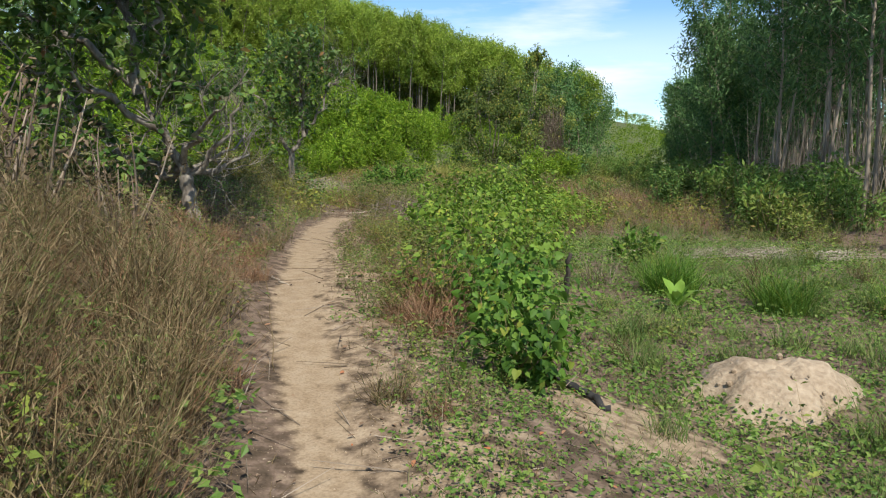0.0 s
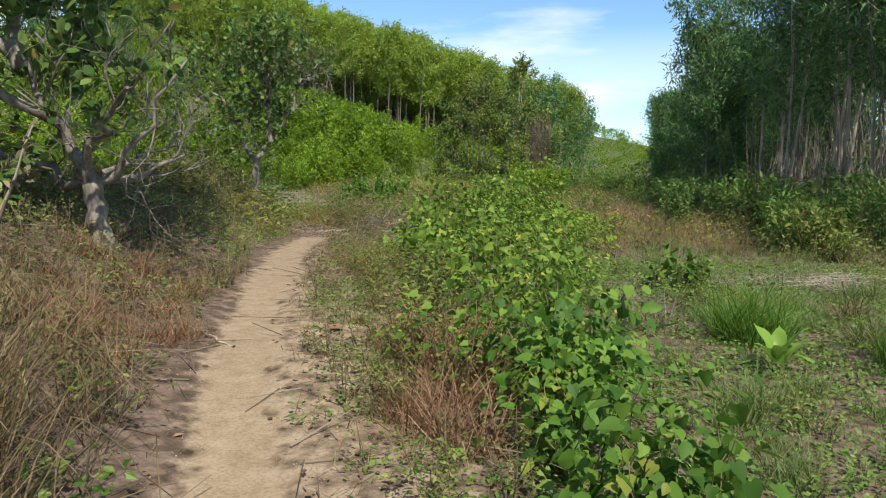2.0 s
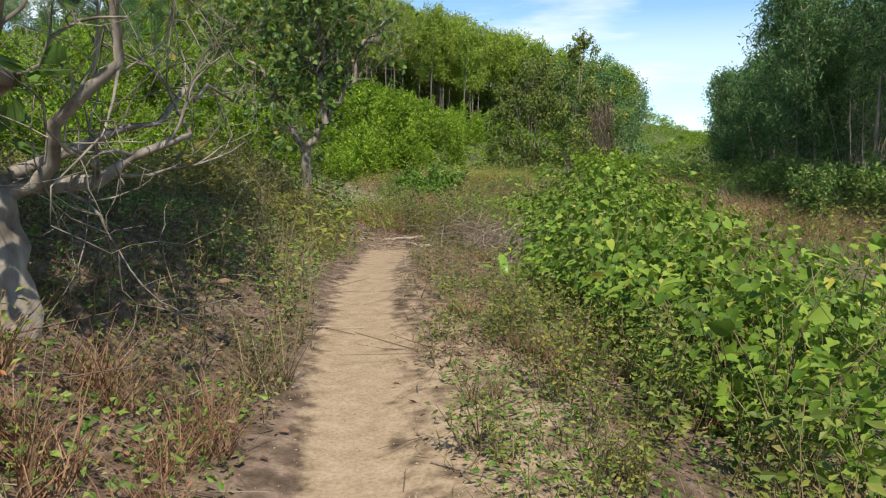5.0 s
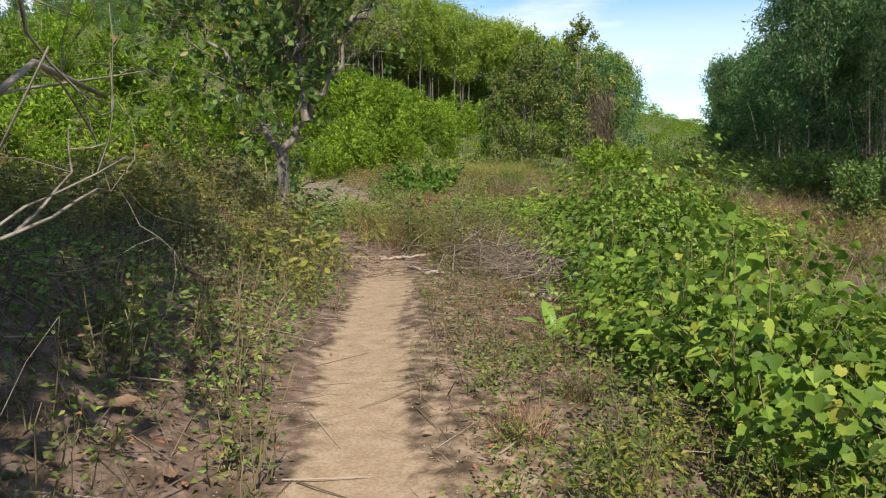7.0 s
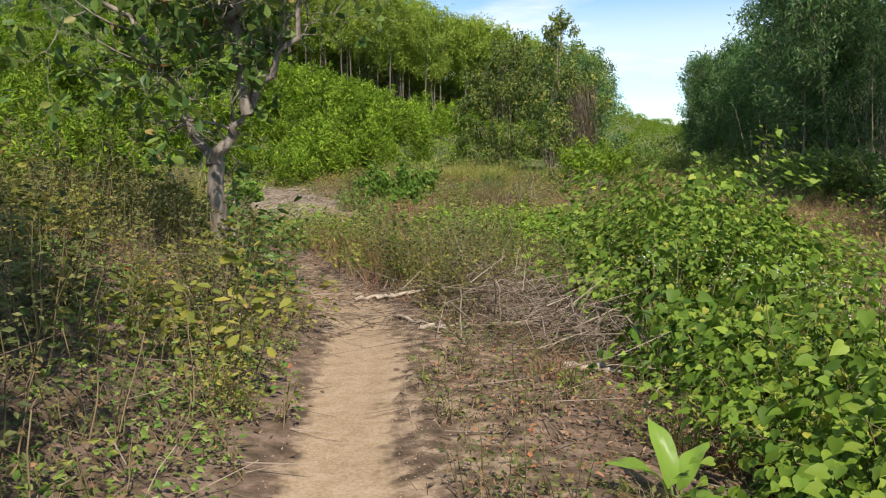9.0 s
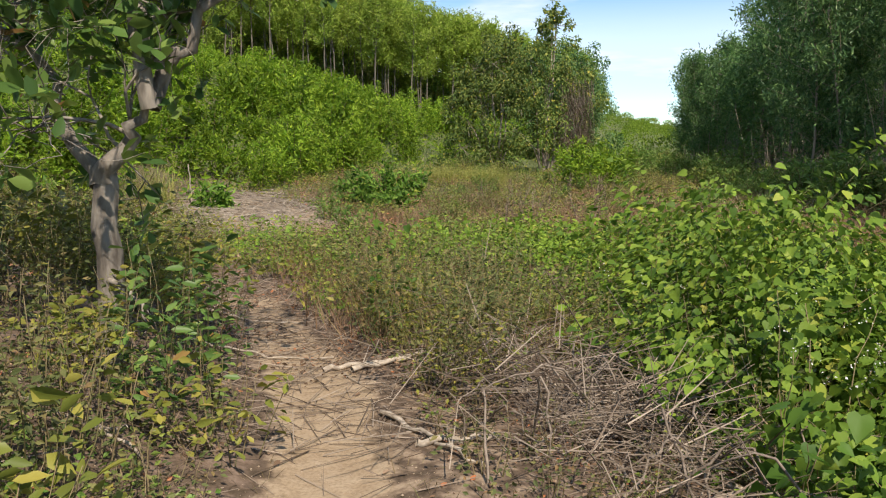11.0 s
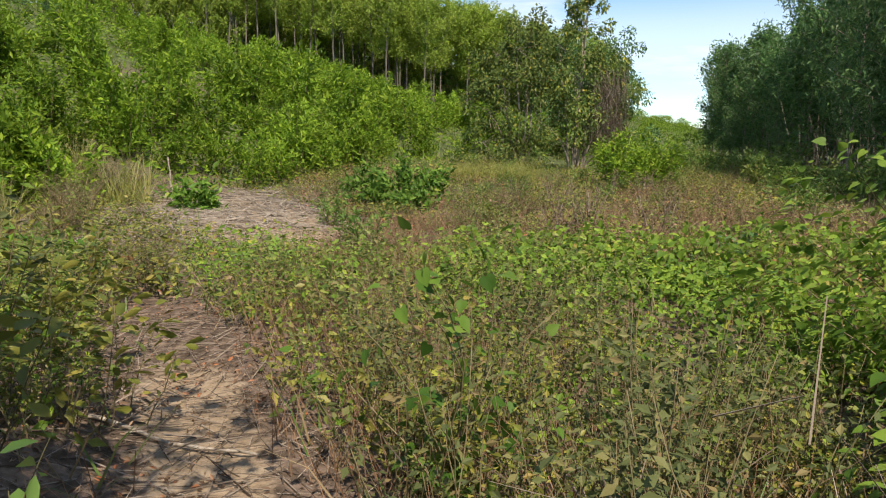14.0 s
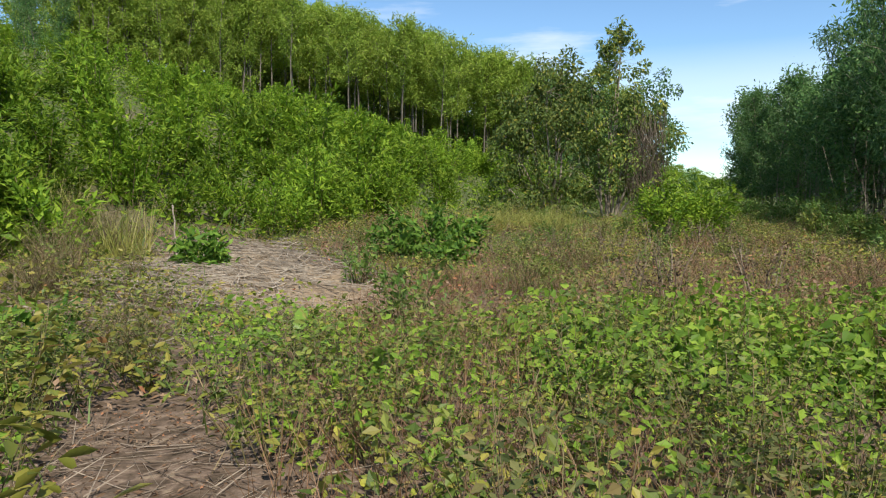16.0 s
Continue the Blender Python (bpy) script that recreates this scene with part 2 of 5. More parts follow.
FLOWER = leaf_mat("white_floret", [(0.0, (0.6, 0.6, 0.52)), (1.0, (0.8, 0.8, 0.74))], 0.3)
TARO = leaf_mat("taro_leaf", [(0.0, (0.10, 0.22, 0.03)), (0.6, (0.20, 0.33, 0.05)), (1.0, (0.45, 0.42, 0.06))], 0.35, 0.35)
CASHBARK = bark_mat("cashew_bark", (0.09, 0.075, 0.06), (0.33, 0.29, 0.235), 18, 0.6)
PALEBARK = bark_mat("pale_bark", (0.16, 0.125, 0.09), (0.42, 0.35, 0.27), 10, 0.3, 0.15)
GREYBARK = bark_mat("grey_bark", (0.09, 0.078, 0.062), (0.24, 0.205, 0.16), 10, 0.3, 0.15)
DARKWOOD = bark_mat("charred_wood", (0.02, 0.017, 0.014), (0.09, 0.075, 0.06), 30, 0.7, 0.2)
DEADWOOD = bark_mat("weathered_wood", (0.2, 0.16, 0.115), (0.48, 0.41, 0.32), 26, 0.5, 1.0)
BRUSHWOOD = bark_mat("grey_brush_wood", (0.11, 0.085, 0.065), (0.29, 0.235, 0.18), 26, 0.5, 1.0)
PIPE = bark_mat("black_pipe", (0.012, 0.012, 0.013), (0.05, 0.048, 0.045), 20, 0.2, 1.0)
MOUND = bark_mat("heaped_sand", (0.27, 0.20, 0.13), (0.43, 0.34, 0.235), 22, 1.0, 1.0)


# ---- mesh tools ----
class Geo:
    """Gathers points and faces of one mesh."""

    def __init__(self):
        self.v, self.f, self.s, self.n = [], [], [], 0

    def add(self, verts, faces, smooth=False):
        verts = np.asarray(verts, float).reshape(-1, 3)
        faces = np.asarray(faces, int)
        self.v.append(verts)
        self.f.append(faces + self.n)
        self.s.append(np.full(len(faces), smooth))
        self.n += len(verts)

    def mesh(self, name, mat):
        me = bpy.data.meshes.new(name)
        v = np.concatenate(self.v) if self.v else np.zeros((0, 3))
        me.vertices.add(len(v))
        me.vertices.foreach_set("co", v.ravel())
        idx = np.concatenate([f.ravel() for f in self.f])
        sizes = np.concatenate([np.full(len(f), f.shape[1]) for f in self.f])
        me.loops.add(len(idx))
        me.loops.foreach_set("vertex_index", idx.astype(np.int32))
        me.polygons.add(len(sizes))
        me.polygons.foreach_set("loop_start", np.r_[0, np.cumsum(sizes)[:-1]].astype(np.int32))
        me.polygons.foreach_set("use_smooth", np.concatenate(self.s))
        me.materials.append(mat)
        me.update(calc_edges=True)
        return me


def unit(a):
    return a / np.maximum(np.linalg.norm(a, axis=-1, keepdims=True), 1e-9)


# outline of leaves: across, along, out of the plane
HEART = (np.array([(0, 0, 0), (0, 1, -0.12), (-0.34, -0.1, 0.0), (-0.48, 0.3, 0.05), (0.34, -0.1, 0.0), (0.48, 0.3, 0.05)]), np.array([(0, 1, 3, 2), (0, 4, 5, 1)]))
HEARTF = (np.array([(0, 0, 0), (0, 1, -0.14), (-0.24, -0.13, 0.01), (-0.45, 0.05, 0.04), (-0.46, 0.32, 0.06), (-0.27, 0.65, 0.02), (0.24, -0.13, 0.01), (0.45, 0.05, 0.04), (0.46, 0.32, 0.06), (0.27, 0.65, 0.02)]),
          np.array([(0, 4, 3, 2), (0, 1, 5, 4), (0, 6, 7, 8), (0, 8, 9, 1)]))
LANCE = (np.array([(0, 0, 0), (-0.5, 0.42, 0.06), (0, 1, -0.08), (0.5, 0.42, 0.06)]), np.array([(0, 2, 1), (0, 3, 2)]))
OVATE = (np.array([(0, 0, 0), (-0.36, 0.35, 0.05), (-0.45, 0.72, 0.04), (0, 1, -0.06), (0.45, 0.72, 0.04), (0.36, 0.35, 0.05)]), np.array([(0, 3, 2, 1), (0, 5, 4, 3)]))


def leaves(geo, p, d, nrm, length, width, shape=LANCE):
    """A leaf at each p, pointing along d, facing nrm."""
    outline, faces = shape
    d = unit(d)
    side = unit(np.cross(d, nrm))
    up = np.cross(side, d)
    length, width = np.broadcast_to(length, len(p)), np.broadcast_to(width, len(p))
    x, y, z = outline[:, 0], outline[:, 1], outline[:, 2]
    v = (p[:, None] + side[:, None] * (x[None, :, None] * width[:, None, None]) + d[:, None] * (y[None, :, None] * length[:, None, None])
         + up[:, None] * (z[None, :, None] * length[:, None, None]))
    k = len(outline)
    f = (np.arange(len(p)) * k)[:, None, None] + faces[None]
    geo.add(v.reshape(-1, 3), f.reshape(-1, faces.shape[1]), k > 4)


def blades(geo, rng, p, length, width, lean, bend, segs=2):
    """Grass blades: tapered strips that lean and bend over."""
    n = len(p)
    a = rng.uniform(0, 2 * math.pi, n)
    out = np.stack([np.cos(a), np.sin(a), np.zeros(n)], 1)
    turn = a + math.pi / 2 + rng.normal(0, 0.7, n)
    side = np.stack([np.cos(turn), np.sin(turn), np.zeros(n)], 1)
    length, width = np.broadcast_to(length, n), np.broadcast_to(width, n)
    lean = np.abs(lean * rng.normal(1, 0.4, n))
    bend = np.abs(bend * rng.normal(1, 0.4, n))
    rows, q = [], p.copy()
    for i in range(segs + 1):
        w = width * (1 - i / segs) * 0.5
        if i < segs:
            rows += [q - side * w[:, None], q + side * w[:, None]]
        else:
            rows += [q]
        ang = np.minimum(lean + bend * (i + 0.5) / segs, 2.2)
        q = q + (out * np.sin(ang)[:, None] + np.array([0, 0, 1]) * np.cos(ang)[:, None]) * (length / segs)[:, None]
    v = np.stack(rows, 1)
    k = v.shape[1]
    base = (np.arange(n) * k)[:, None]
    quads = [base + np.array([[2 * i, 2 * i + 1, 2 * i + 3, 2 * i + 2]]) for i in range(segs - 1)]
    geo_n = geo.n
    geo.add(v.reshape(-1, 3), np.concatenate(quads) if quads else np.zeros((0, 4), int))
    geo.f.append(base + np.array([[2 * segs - 2, 2 * segs - 1, 2 * segs]]) + geo_n)
    geo.s.append(np.full(n, False))
    return rows[-1]


def tube(geo, pts, radii, sides=5):
    pts, radii = np.asarray(pts, float), np.asarray(radii, float)
    t = unit(np.gradient(pts, axis=0))
    ref = np.array([0.3, 0.95, 0.1]) if abs(t[0, 1]) < 0.8 else np.array([1.0, 0.1, 0.1])
    u = unit(np.cross(t, ref))
    w = np.cross(t, u)
    a = np.arange(sides) * 2 * math.pi / sides
    ring = u[:, None] * np.cos(a)[None, :, None] + w[:, None] * np.sin(a)[None, :, None]
    v = pts[:, None] + ring * radii[:, None, None]
    n = len(pts)
    f = []
    for i in range(n - 1):
        for j in range(sides):
            k = (j + 1) % sides
            f.append((i * sides + j, i * sides + k, (i + 1) * sides + k, (i + 1) * sides + j))
    geo.add(v.reshape(-1, 3), f, True)
    end = np.array([[(n - 1) * sides + j for j in range(sides)]]) + geo.n - n * sides
    geo.f.append(end)
    geo.s.append(np.full(1, False))


def strips(geo, p, q, radius):
    """Many thin three-sided sticks from p to q at once."""
    d = unit(q - p)
    ref = np.where(np.abs(d[:, 2:3]) > 0.9, np.array([[1.0, 0, 0]]), np.array([[0, 0, 1.0]]))
    u = unit(np.cross(d, ref))
    w = np.cross(d, u)
    radius = np.broadcast_to(radius, len(p))[:, None]
    vs = []
    for a in (0, 2.094, 4.189):
        o = u * math.cos(a) + w * math.sin(a)
        vs += [p + o * radius, q + o * radius * 0.5]
    v = np.stack(vs, 1)
    base = (np.arange(len(p)) * 6)[:, None]
    f = np.concatenate([base + np.array([[0, 2, 3, 1]]), base + np.array([[2, 4, 5, 3]]), base + np.array([[4, 0, 1, 5]])])
    geo.add(v.reshape(-1, 3), f)


def wander(rng, start, way, length, steps, wobble, rise=0.0):
    """A crooked line of points."""
    pts, d = [np.array(start, float)], unit(np.array(way, float))
    for _ in range(steps):
        d = unit(d + rng.normal(0, wobble, 3) + np.array([0, 0, rise]))
        pts.append(pts[-1] + d * length / steps)
    return np.array(pts), d


def thing(name, label, category, m, group="", kind=""):
    ob = new(name)
    ob.empty_display_size = 0.2
    ob.matrix_basis = m
    return tagged(ob, label, category, group, kind)


SHAPES = {}  # the meshes of each first plant, to join far repeats from


def part(name, geo, mat, parent, label=""):
    ob = new(name, geo.mesh(name, mat) if isinstance(geo, Geo) else geo)
    ob.parent = parent
    if isinstance(geo, Geo):
        SHAPES.setdefault(parent.name, []).append((geo, mat))
    if name in ("stalk", "foliage", "seed_head"):
        tagged(ob, kind="stuff")
    if label:
        tagged(ob, label)
    return ob


def stuff(name, geo, mat, label, category):
    return tagged(new(name, geo.mesh(name, mat)), label, category, kind="stuff")


# ---- ground ----
PATH_Y = (-8.0, 0.0, 2.85, 4.5, 6.5, 8.0, 9.3, 11.4, 13.5, 15.5, 17.0, 18.6, 20.1, 21.8, 24.0, 27.0)
PATH_X = (0.6, 0.15, -0.12, -0.45, -0.88, -1.06, -1.16, -1.34, -1.4, -1.38, -1.64, -2.1, -2.58, -3.2, -4.1, -5.2)
PATH_Z = (0.0, 0.0, 0.02, 0.08, 0.18, 0.22, 0.25, 0.25, 0.18, 0.08, 0.03, -0.05, -0.1, -0.15, -0.25, -0.38)


def path_x(y):
    return np.interp(y, PATH_Y, PATH_X)


def lumps(x, y):
    return (np.sin(1.7 * x + 0.6 * y + 1) * np.sin(1.3 * y - 0.5 * x) * 0.5 + np.sin(3.9 * x + 2.1 * y) * np.sin(3.1 * y - 2.2 * x + 2) * 0.3
            + np.sin(8.3 * x - 3.1 * y + 1) * np.sin(7.1 * y + 2.7 * x) * 0.2)


def step(a, b, x):
    t = np.clip((np.asarray(x, float) - a) / (b - a), 0, 1)
    return t * t * (3 - 2 * t)


def into_hill(x, y):
    return (np.asarray(x, float) + 8) * -0.89 + (np.asarray(y, float) - 30) * 0.454


def ground_z(x, y):
    x, y = np.asarray(x, float), np.asarray(y, float)
    off = x - path_x(y)
    near = 1 - step(17, 24, y)
    z = np.interp(y, PATH_Y, PATH_Z) * (1 - step(34, 46, y))
    z = z + near * np.where(off < 0, 0.72 * step(0.25, 2.0, -off) + 0.05 * np.clip(-off - 2, 0, 8), -0.5 * step(0.6, 3.2, off))
    s = into_hill(x, y)
    hill = np.where(s > 0, 0.33 * (np.sqrt(s * s + 9) - 3), 0.0) + 0.35 * step(-6, 0, s) * step(20, 28, y)
    hill = hill * (1 - 0.4 * step(-24, -52, x))
    z = z + np.minimum(hill, 15 + 0.02 * hill)
    z = z + 0.4 * step(9, 16, x) * (1 - step(26, 38, y)) - 0.6 * step(5, 17, x) * step(28, 44, y) * (1 - step(60, 120, y))
    flat = step(0.15, 0.7, np.abs(off))
    z = z + (0.004 + 0.046 * flat) * lumps(x, y) * (1 - step(30, 200, np.hypot(x, y)))
    z = z - 0.03 * (1 - step(0.12, 0.34, np.abs(off))) * (1 - step(22, 25, y))
    return z


def clearing(x, y):
    """Under 1 inside the bare patch at the foot of the slope."""
    x, y = np.asarray(x, float) + 4.4, np.asarray(y, float) - 32
    return np.hypot((y * 0.89 - x * 0.45) / 5.6, (x * 0.89 + y * 0.45) / 1.9)


def half_width(y):
    return np.interp(y, (0, 3, 5, 8, 11, 14, 17, 20, 23), (0.15, 0.16, 0.21, 0.22, 0.23, 0.25, 0.3, 0.3, 0.3))


def make_ground():
    def graded(a, b, fine):
        mid = list(np.arange(a, b, fine))
        lo, hi, d = [a], [mid[-1]], fine
        while hi[-1] < 3000:
            d *= 1.16
            hi.append(hi[-1] + d)
            lo.append(lo[-1] - d)
        return np.array(lo[:0:-1] + mid + hi[1:])

    gx, gy = graded(-5.0, 3.4, 0.12), graded(0.0, 30.0, 0.14)
    x, y = np.meshgrid(gx, gy)
    z = ground_z(x, y)
    v = np.stack([x, y, z], -1).reshape(-1, 3)
    w = len(gx)
    i = (np.arange(len(gy) - 1)[:, None] * w + np.arange(w - 1)[None]).ravel()
    g = Geo()
    g.add(v, np.stack([i, i + 1, i + w + 1, i + w], 1), True)
    me = g.mesh("ground", GROUND)
    xx, yy = v[:, 0], v[:, 1]
    off = np.abs(xx - path_x(yy))
    hw = half_width(yy) + 0.07 * lumps(xx * 1.2 + 3, yy * 1.4)
    sand = (1 - step(hw - 0.15, hw + 0.13, off)) * (1 - 0.75 * step(19.5, 21.0, yy)) * (1 - step(22, 24, yy))
    # bare shoulder beside the path, sandy clearing further on, dug soil near the heap
    sand = np.maximum(sand, (0.5 + 0.1 * step(5, 6.5, yy) * (1 - step(9.5, 11, yy))) * (1 - 0.3 * step(9, 11.5, yy)) * (1 - step(0.25, 0.95, np.abs(xx - path_x(yy) - 0.5))) * (1 - step(16.5, 18.0, yy)))
    sand = np.maximum(sand, (0.75 - 0.25 * step(30, 34, yy)) * (1 - step(0.6, 1.15, clearing(xx, yy) + 0.2 * lumps(xx, yy))))
    sand = np.maximum(sand, 0.62 * (1 - step(0.3, 1.1, np.hypot(xx - 1.6, (yy - 4.2) * 0.9))))
    sand = np.maximum(sand, 0.55 * (1 - step(0.2, 1.0, np.hypot(xx - 2.7, yy - 5.0))))
    sand = np.maximum(sand, 0.3 * (1 - step(0.5, 3.0, np.hypot(xx + 12.8, (yy - 55) * 0.8))))
    far = step(16, 40, np.hypot(xx, yy - 12)) * 0.75 * step(0.8, 1.5, clearing(xx, yy)) * step(1.5, 3.0, np.hypot(xx + 12.8, (yy - 55) * 0.8))
    for name, values in (("sand", sand), ("far", far)):
        at = me.attributes.new(name, "FLOAT", "POINT")
        at.data.foreach_set("value", values)
    tagged(new("ground", me), "dry sandy soil with a trodden footpath and litter", "ground", kind="structure")


make_ground()


# ---- plants ----
def at_ground(x, y, sink=0.02, turn=0.0, scale=1.0, tilt=0.0):
    return Matrix.Translation((x, y, float(ground_z(x, y)) - sink)) @ Euler((tilt, 0, turn)).to_matrix().to_4x4() @ Matrix.Scale(scale, 4)


def place_copy(ob, m):
    """copy_thing() with a scale of its own."""
    c = copy_thing(ob, m)
    c.matrix_basis = m
    return c


def ball_dirs(rng, n, up=0.0):
    d = unit(rng.normal(0, 1, (n, 3)))
    d[:, 2] += up
    return unit(d)


def vine_bush(rng, leaf=0.085, count=300, radius=0.5, height=0.9, m=Matrix(), label="", mat=None, shape=HEART):
    """A knee-high heap of climbing stems under heart-shaped leaves."""
    ob = thing("vine_bush", label or "green climbing vine heaped over weeds, heart-shaped leaves", "bush", m, "vines along the path")
    st, lf = Geo(), Geo()
    tips = []
    for _ in range(12):
        a, r = rng.uniform(0, 6.283), radius * math.sqrt(rng.uniform(0, 1)) * 0.6
        pts, d = wander(rng, (r * math.cos(a), r * math.sin(a), 0), (math.cos(a) * radius, math.sin(a) * radius, 1.2), height * rng.uniform(0.65, 1.15), 6, 0.2, -0.02)
        tube(st, pts, np.linspace(0.006, 0.002, 7), 3)
        tips.append(pts)
    line = np.concatenate([t[1:] for t in tips])
    p = line[rng.integers(0, len(line), count)] + rng.normal(0, 0.075, (count, 3))
    p[:, 2] = np.abs(p[:, 2]) + 0.03
    out = np.stack([p[:, 0], p[:, 1], np.zeros(count)], 1) * 1.0
    d = unit(out + rng.normal(0, 0.6, (count, 3)) * 0.6 + np.array([0, 0, -0.35]))
    nrm = unit(out * 0.9 + rng.normal(0, 0.35, (count, 3)) + np.array([0, -0.15, 0.9]))
    size = leaf * rng.uniform(0.55, 1.25, count)
    leaves(lf, p, d, nrm, size, size * 0.92, shape)
    part("stalk", st, STEM, ob)
    part("foliage", lf, mat or VINE, ob)
    return ob


def weed(rng, height=0.9, stems=7, leaf=0.045, spread=0.16, mat=None, m=Matrix(), label="", per=26, width=0.5, shape=LANCE, group="weeds"):
    """Upright stalks with small leaves along them."""
    ob = thing("weed", label or "thin upright weed with small green leaves", "weed", m, group)
    st, lf = Geo(), Geo()
    for _ in range(stems):
        a = rng.uniform(0, 6.283)
        r = spread * rng.uniform(0, 1)
        h = height * rng.uniform(0.55, 1.1)
        pts, d = wander(rng, (r * math.cos(a), r * math.sin(a), 0), (0.35 * math.cos(a), 0.35 * math.sin(a), 1), h, 5, 0.12, 0.05)
        tube(st, pts, np.linspace(0.0045, 0.0015, 6), 3)
        k = rng.uniform(0.12, 1, per) ** 0.75 * 4.99
        i = k.astype(int)
        p = pts[i] + (pts[np.minimum(i + 1, 5)] - pts[i]) * (k - i)[:, None]
        b = rng.uniform(0, 6.283, per)
        d = np.stack([np.cos(b), np.sin(b), rng.uniform(-0.7, 0.6, per)], 1)
        p = p + d * rng.uniform(0, 0.07, per)[:, None]
        nrm = np.stack([-0.3 * np.cos(b), -0.3 * np.sin(b) - 0.35, np.full(per, 0.7)], 1) + rng.normal(0, 0.55, (per, 3))
        size = leaf * rng.uniform(0.6, 1.4, per)
        leaves(lf, p, d, nrm, size, size * width, shape)
    part("stalk", st, STEM, ob)
    part("foliage", lf, mat or WEED, ob)
    return ob


def grass_tuft(rng, mat, height=0.7, count=120, spread=0.14, lean=0.25, bend=0.9, width=0.008, heads=0, name="grass_tuft", label="", m=Matrix(), group="grass tufts", headmat=None):
    ob = thing(name, label or "dry straw-coloured grass tuft", "grass", m, group)
    g = Geo()
    a, r = rng.uniform(0, 6.283, count), spread * np.sqrt(rng.uniform(0, 1, count))
    p = np.stack([r * np.cos(a), r * np.sin(a), np.zeros(count)], 1)
    tips = blades(g, rng, p, height * rng.uniform(0.5, 1.15, count), width, lean, bend, 3 if height > 0.7 else 2)
    part("foliage", g, mat, ob)
    if heads:
        h = Geo()
        for q in tips[np.argsort(np.hypot(tips[:, 0], tips[:, 1]))[:heads]]:
            k = 14
            q0 = q - np.array([0, 0, 0.02])
            way = unit(np.array([rng.normal(0, 0.5), rng.normal(0, 0.5), 0.9]))
            base = q0 + way * np.linspace(0, 0.13, k)[:, None]
            d = unit(way + rng.normal(0, 0.5, (k, 3)))
            leaves(h, base, d, rng.normal(0, 1, (k, 3)), 0.032, 0.006, LANCE)
        part("seed_head", h, headmat or RUST, ob)
    return ob


def shrub(rng, height=2.2, radius=1.1, count=900, leaf=0.16, width=0.3, mat=None, m=Matrix(), label="", name="shrub", stems=6, shape=LANCE, group="shrubs", bark=None, bottom=0.12):
    """Leafy shrub of many upright stems."""
    ob = thing(name, label or "bright green leafy young shrub on the slope", "shrub", m, group)
    st, lf = Geo(), Geo()
    for i in range(stems):
        a = i * 2.4 + rng.uniform(-0.4, 0.4)
        r = radius * rng.uniform(0.15, 0.75)
        h = height * rng.uniform(0.6, 1.05)
        pts, d = wander(rng, (0.12 * math.cos(a), 0.12 * math.sin(a), 0), (r * math.cos(a), r * math.sin(a), h), h, 6, 0.1, 0.03)
        tube(st, pts, np.linspace(0.022, 0.005, 7), 3)
        n = count // stems
        k = (bottom + (1 - bottom) * rng.uniform(0, 1, n) ** 0.8) * 5.99
        j = k.astype(int)
        p = pts[j] + (pts[np.minimum(j + 1, 6)] - pts[j]) * (k - j)[:, None]
        wide = radius * 0.24 * (1.15 - k / 7)
        p = p + rng.normal(0, 1, (n, 3)) * wide[:, None]
        p[:, 2] = np.maximum(p[:, 2], 0.05)
        dd = unit(np.stack([p[:, 0], p[:, 1], np.full(n, 0.25)], 1) + rng.normal(0, 0.6, (n, 3)))
        nrm = unit(rng.normal(0, 0.5, (n, 3)) + np.array([0, -0.3, 0.8]))
        size = leaf * rng.uniform(0.6, 1.4, n)
        leaves(lf, p, dd, nrm, size, size * width, shape)
    part("stalk", st, bark or STEM, ob)
    part("crown", lf, mat or YOUNG, ob)
    return ob


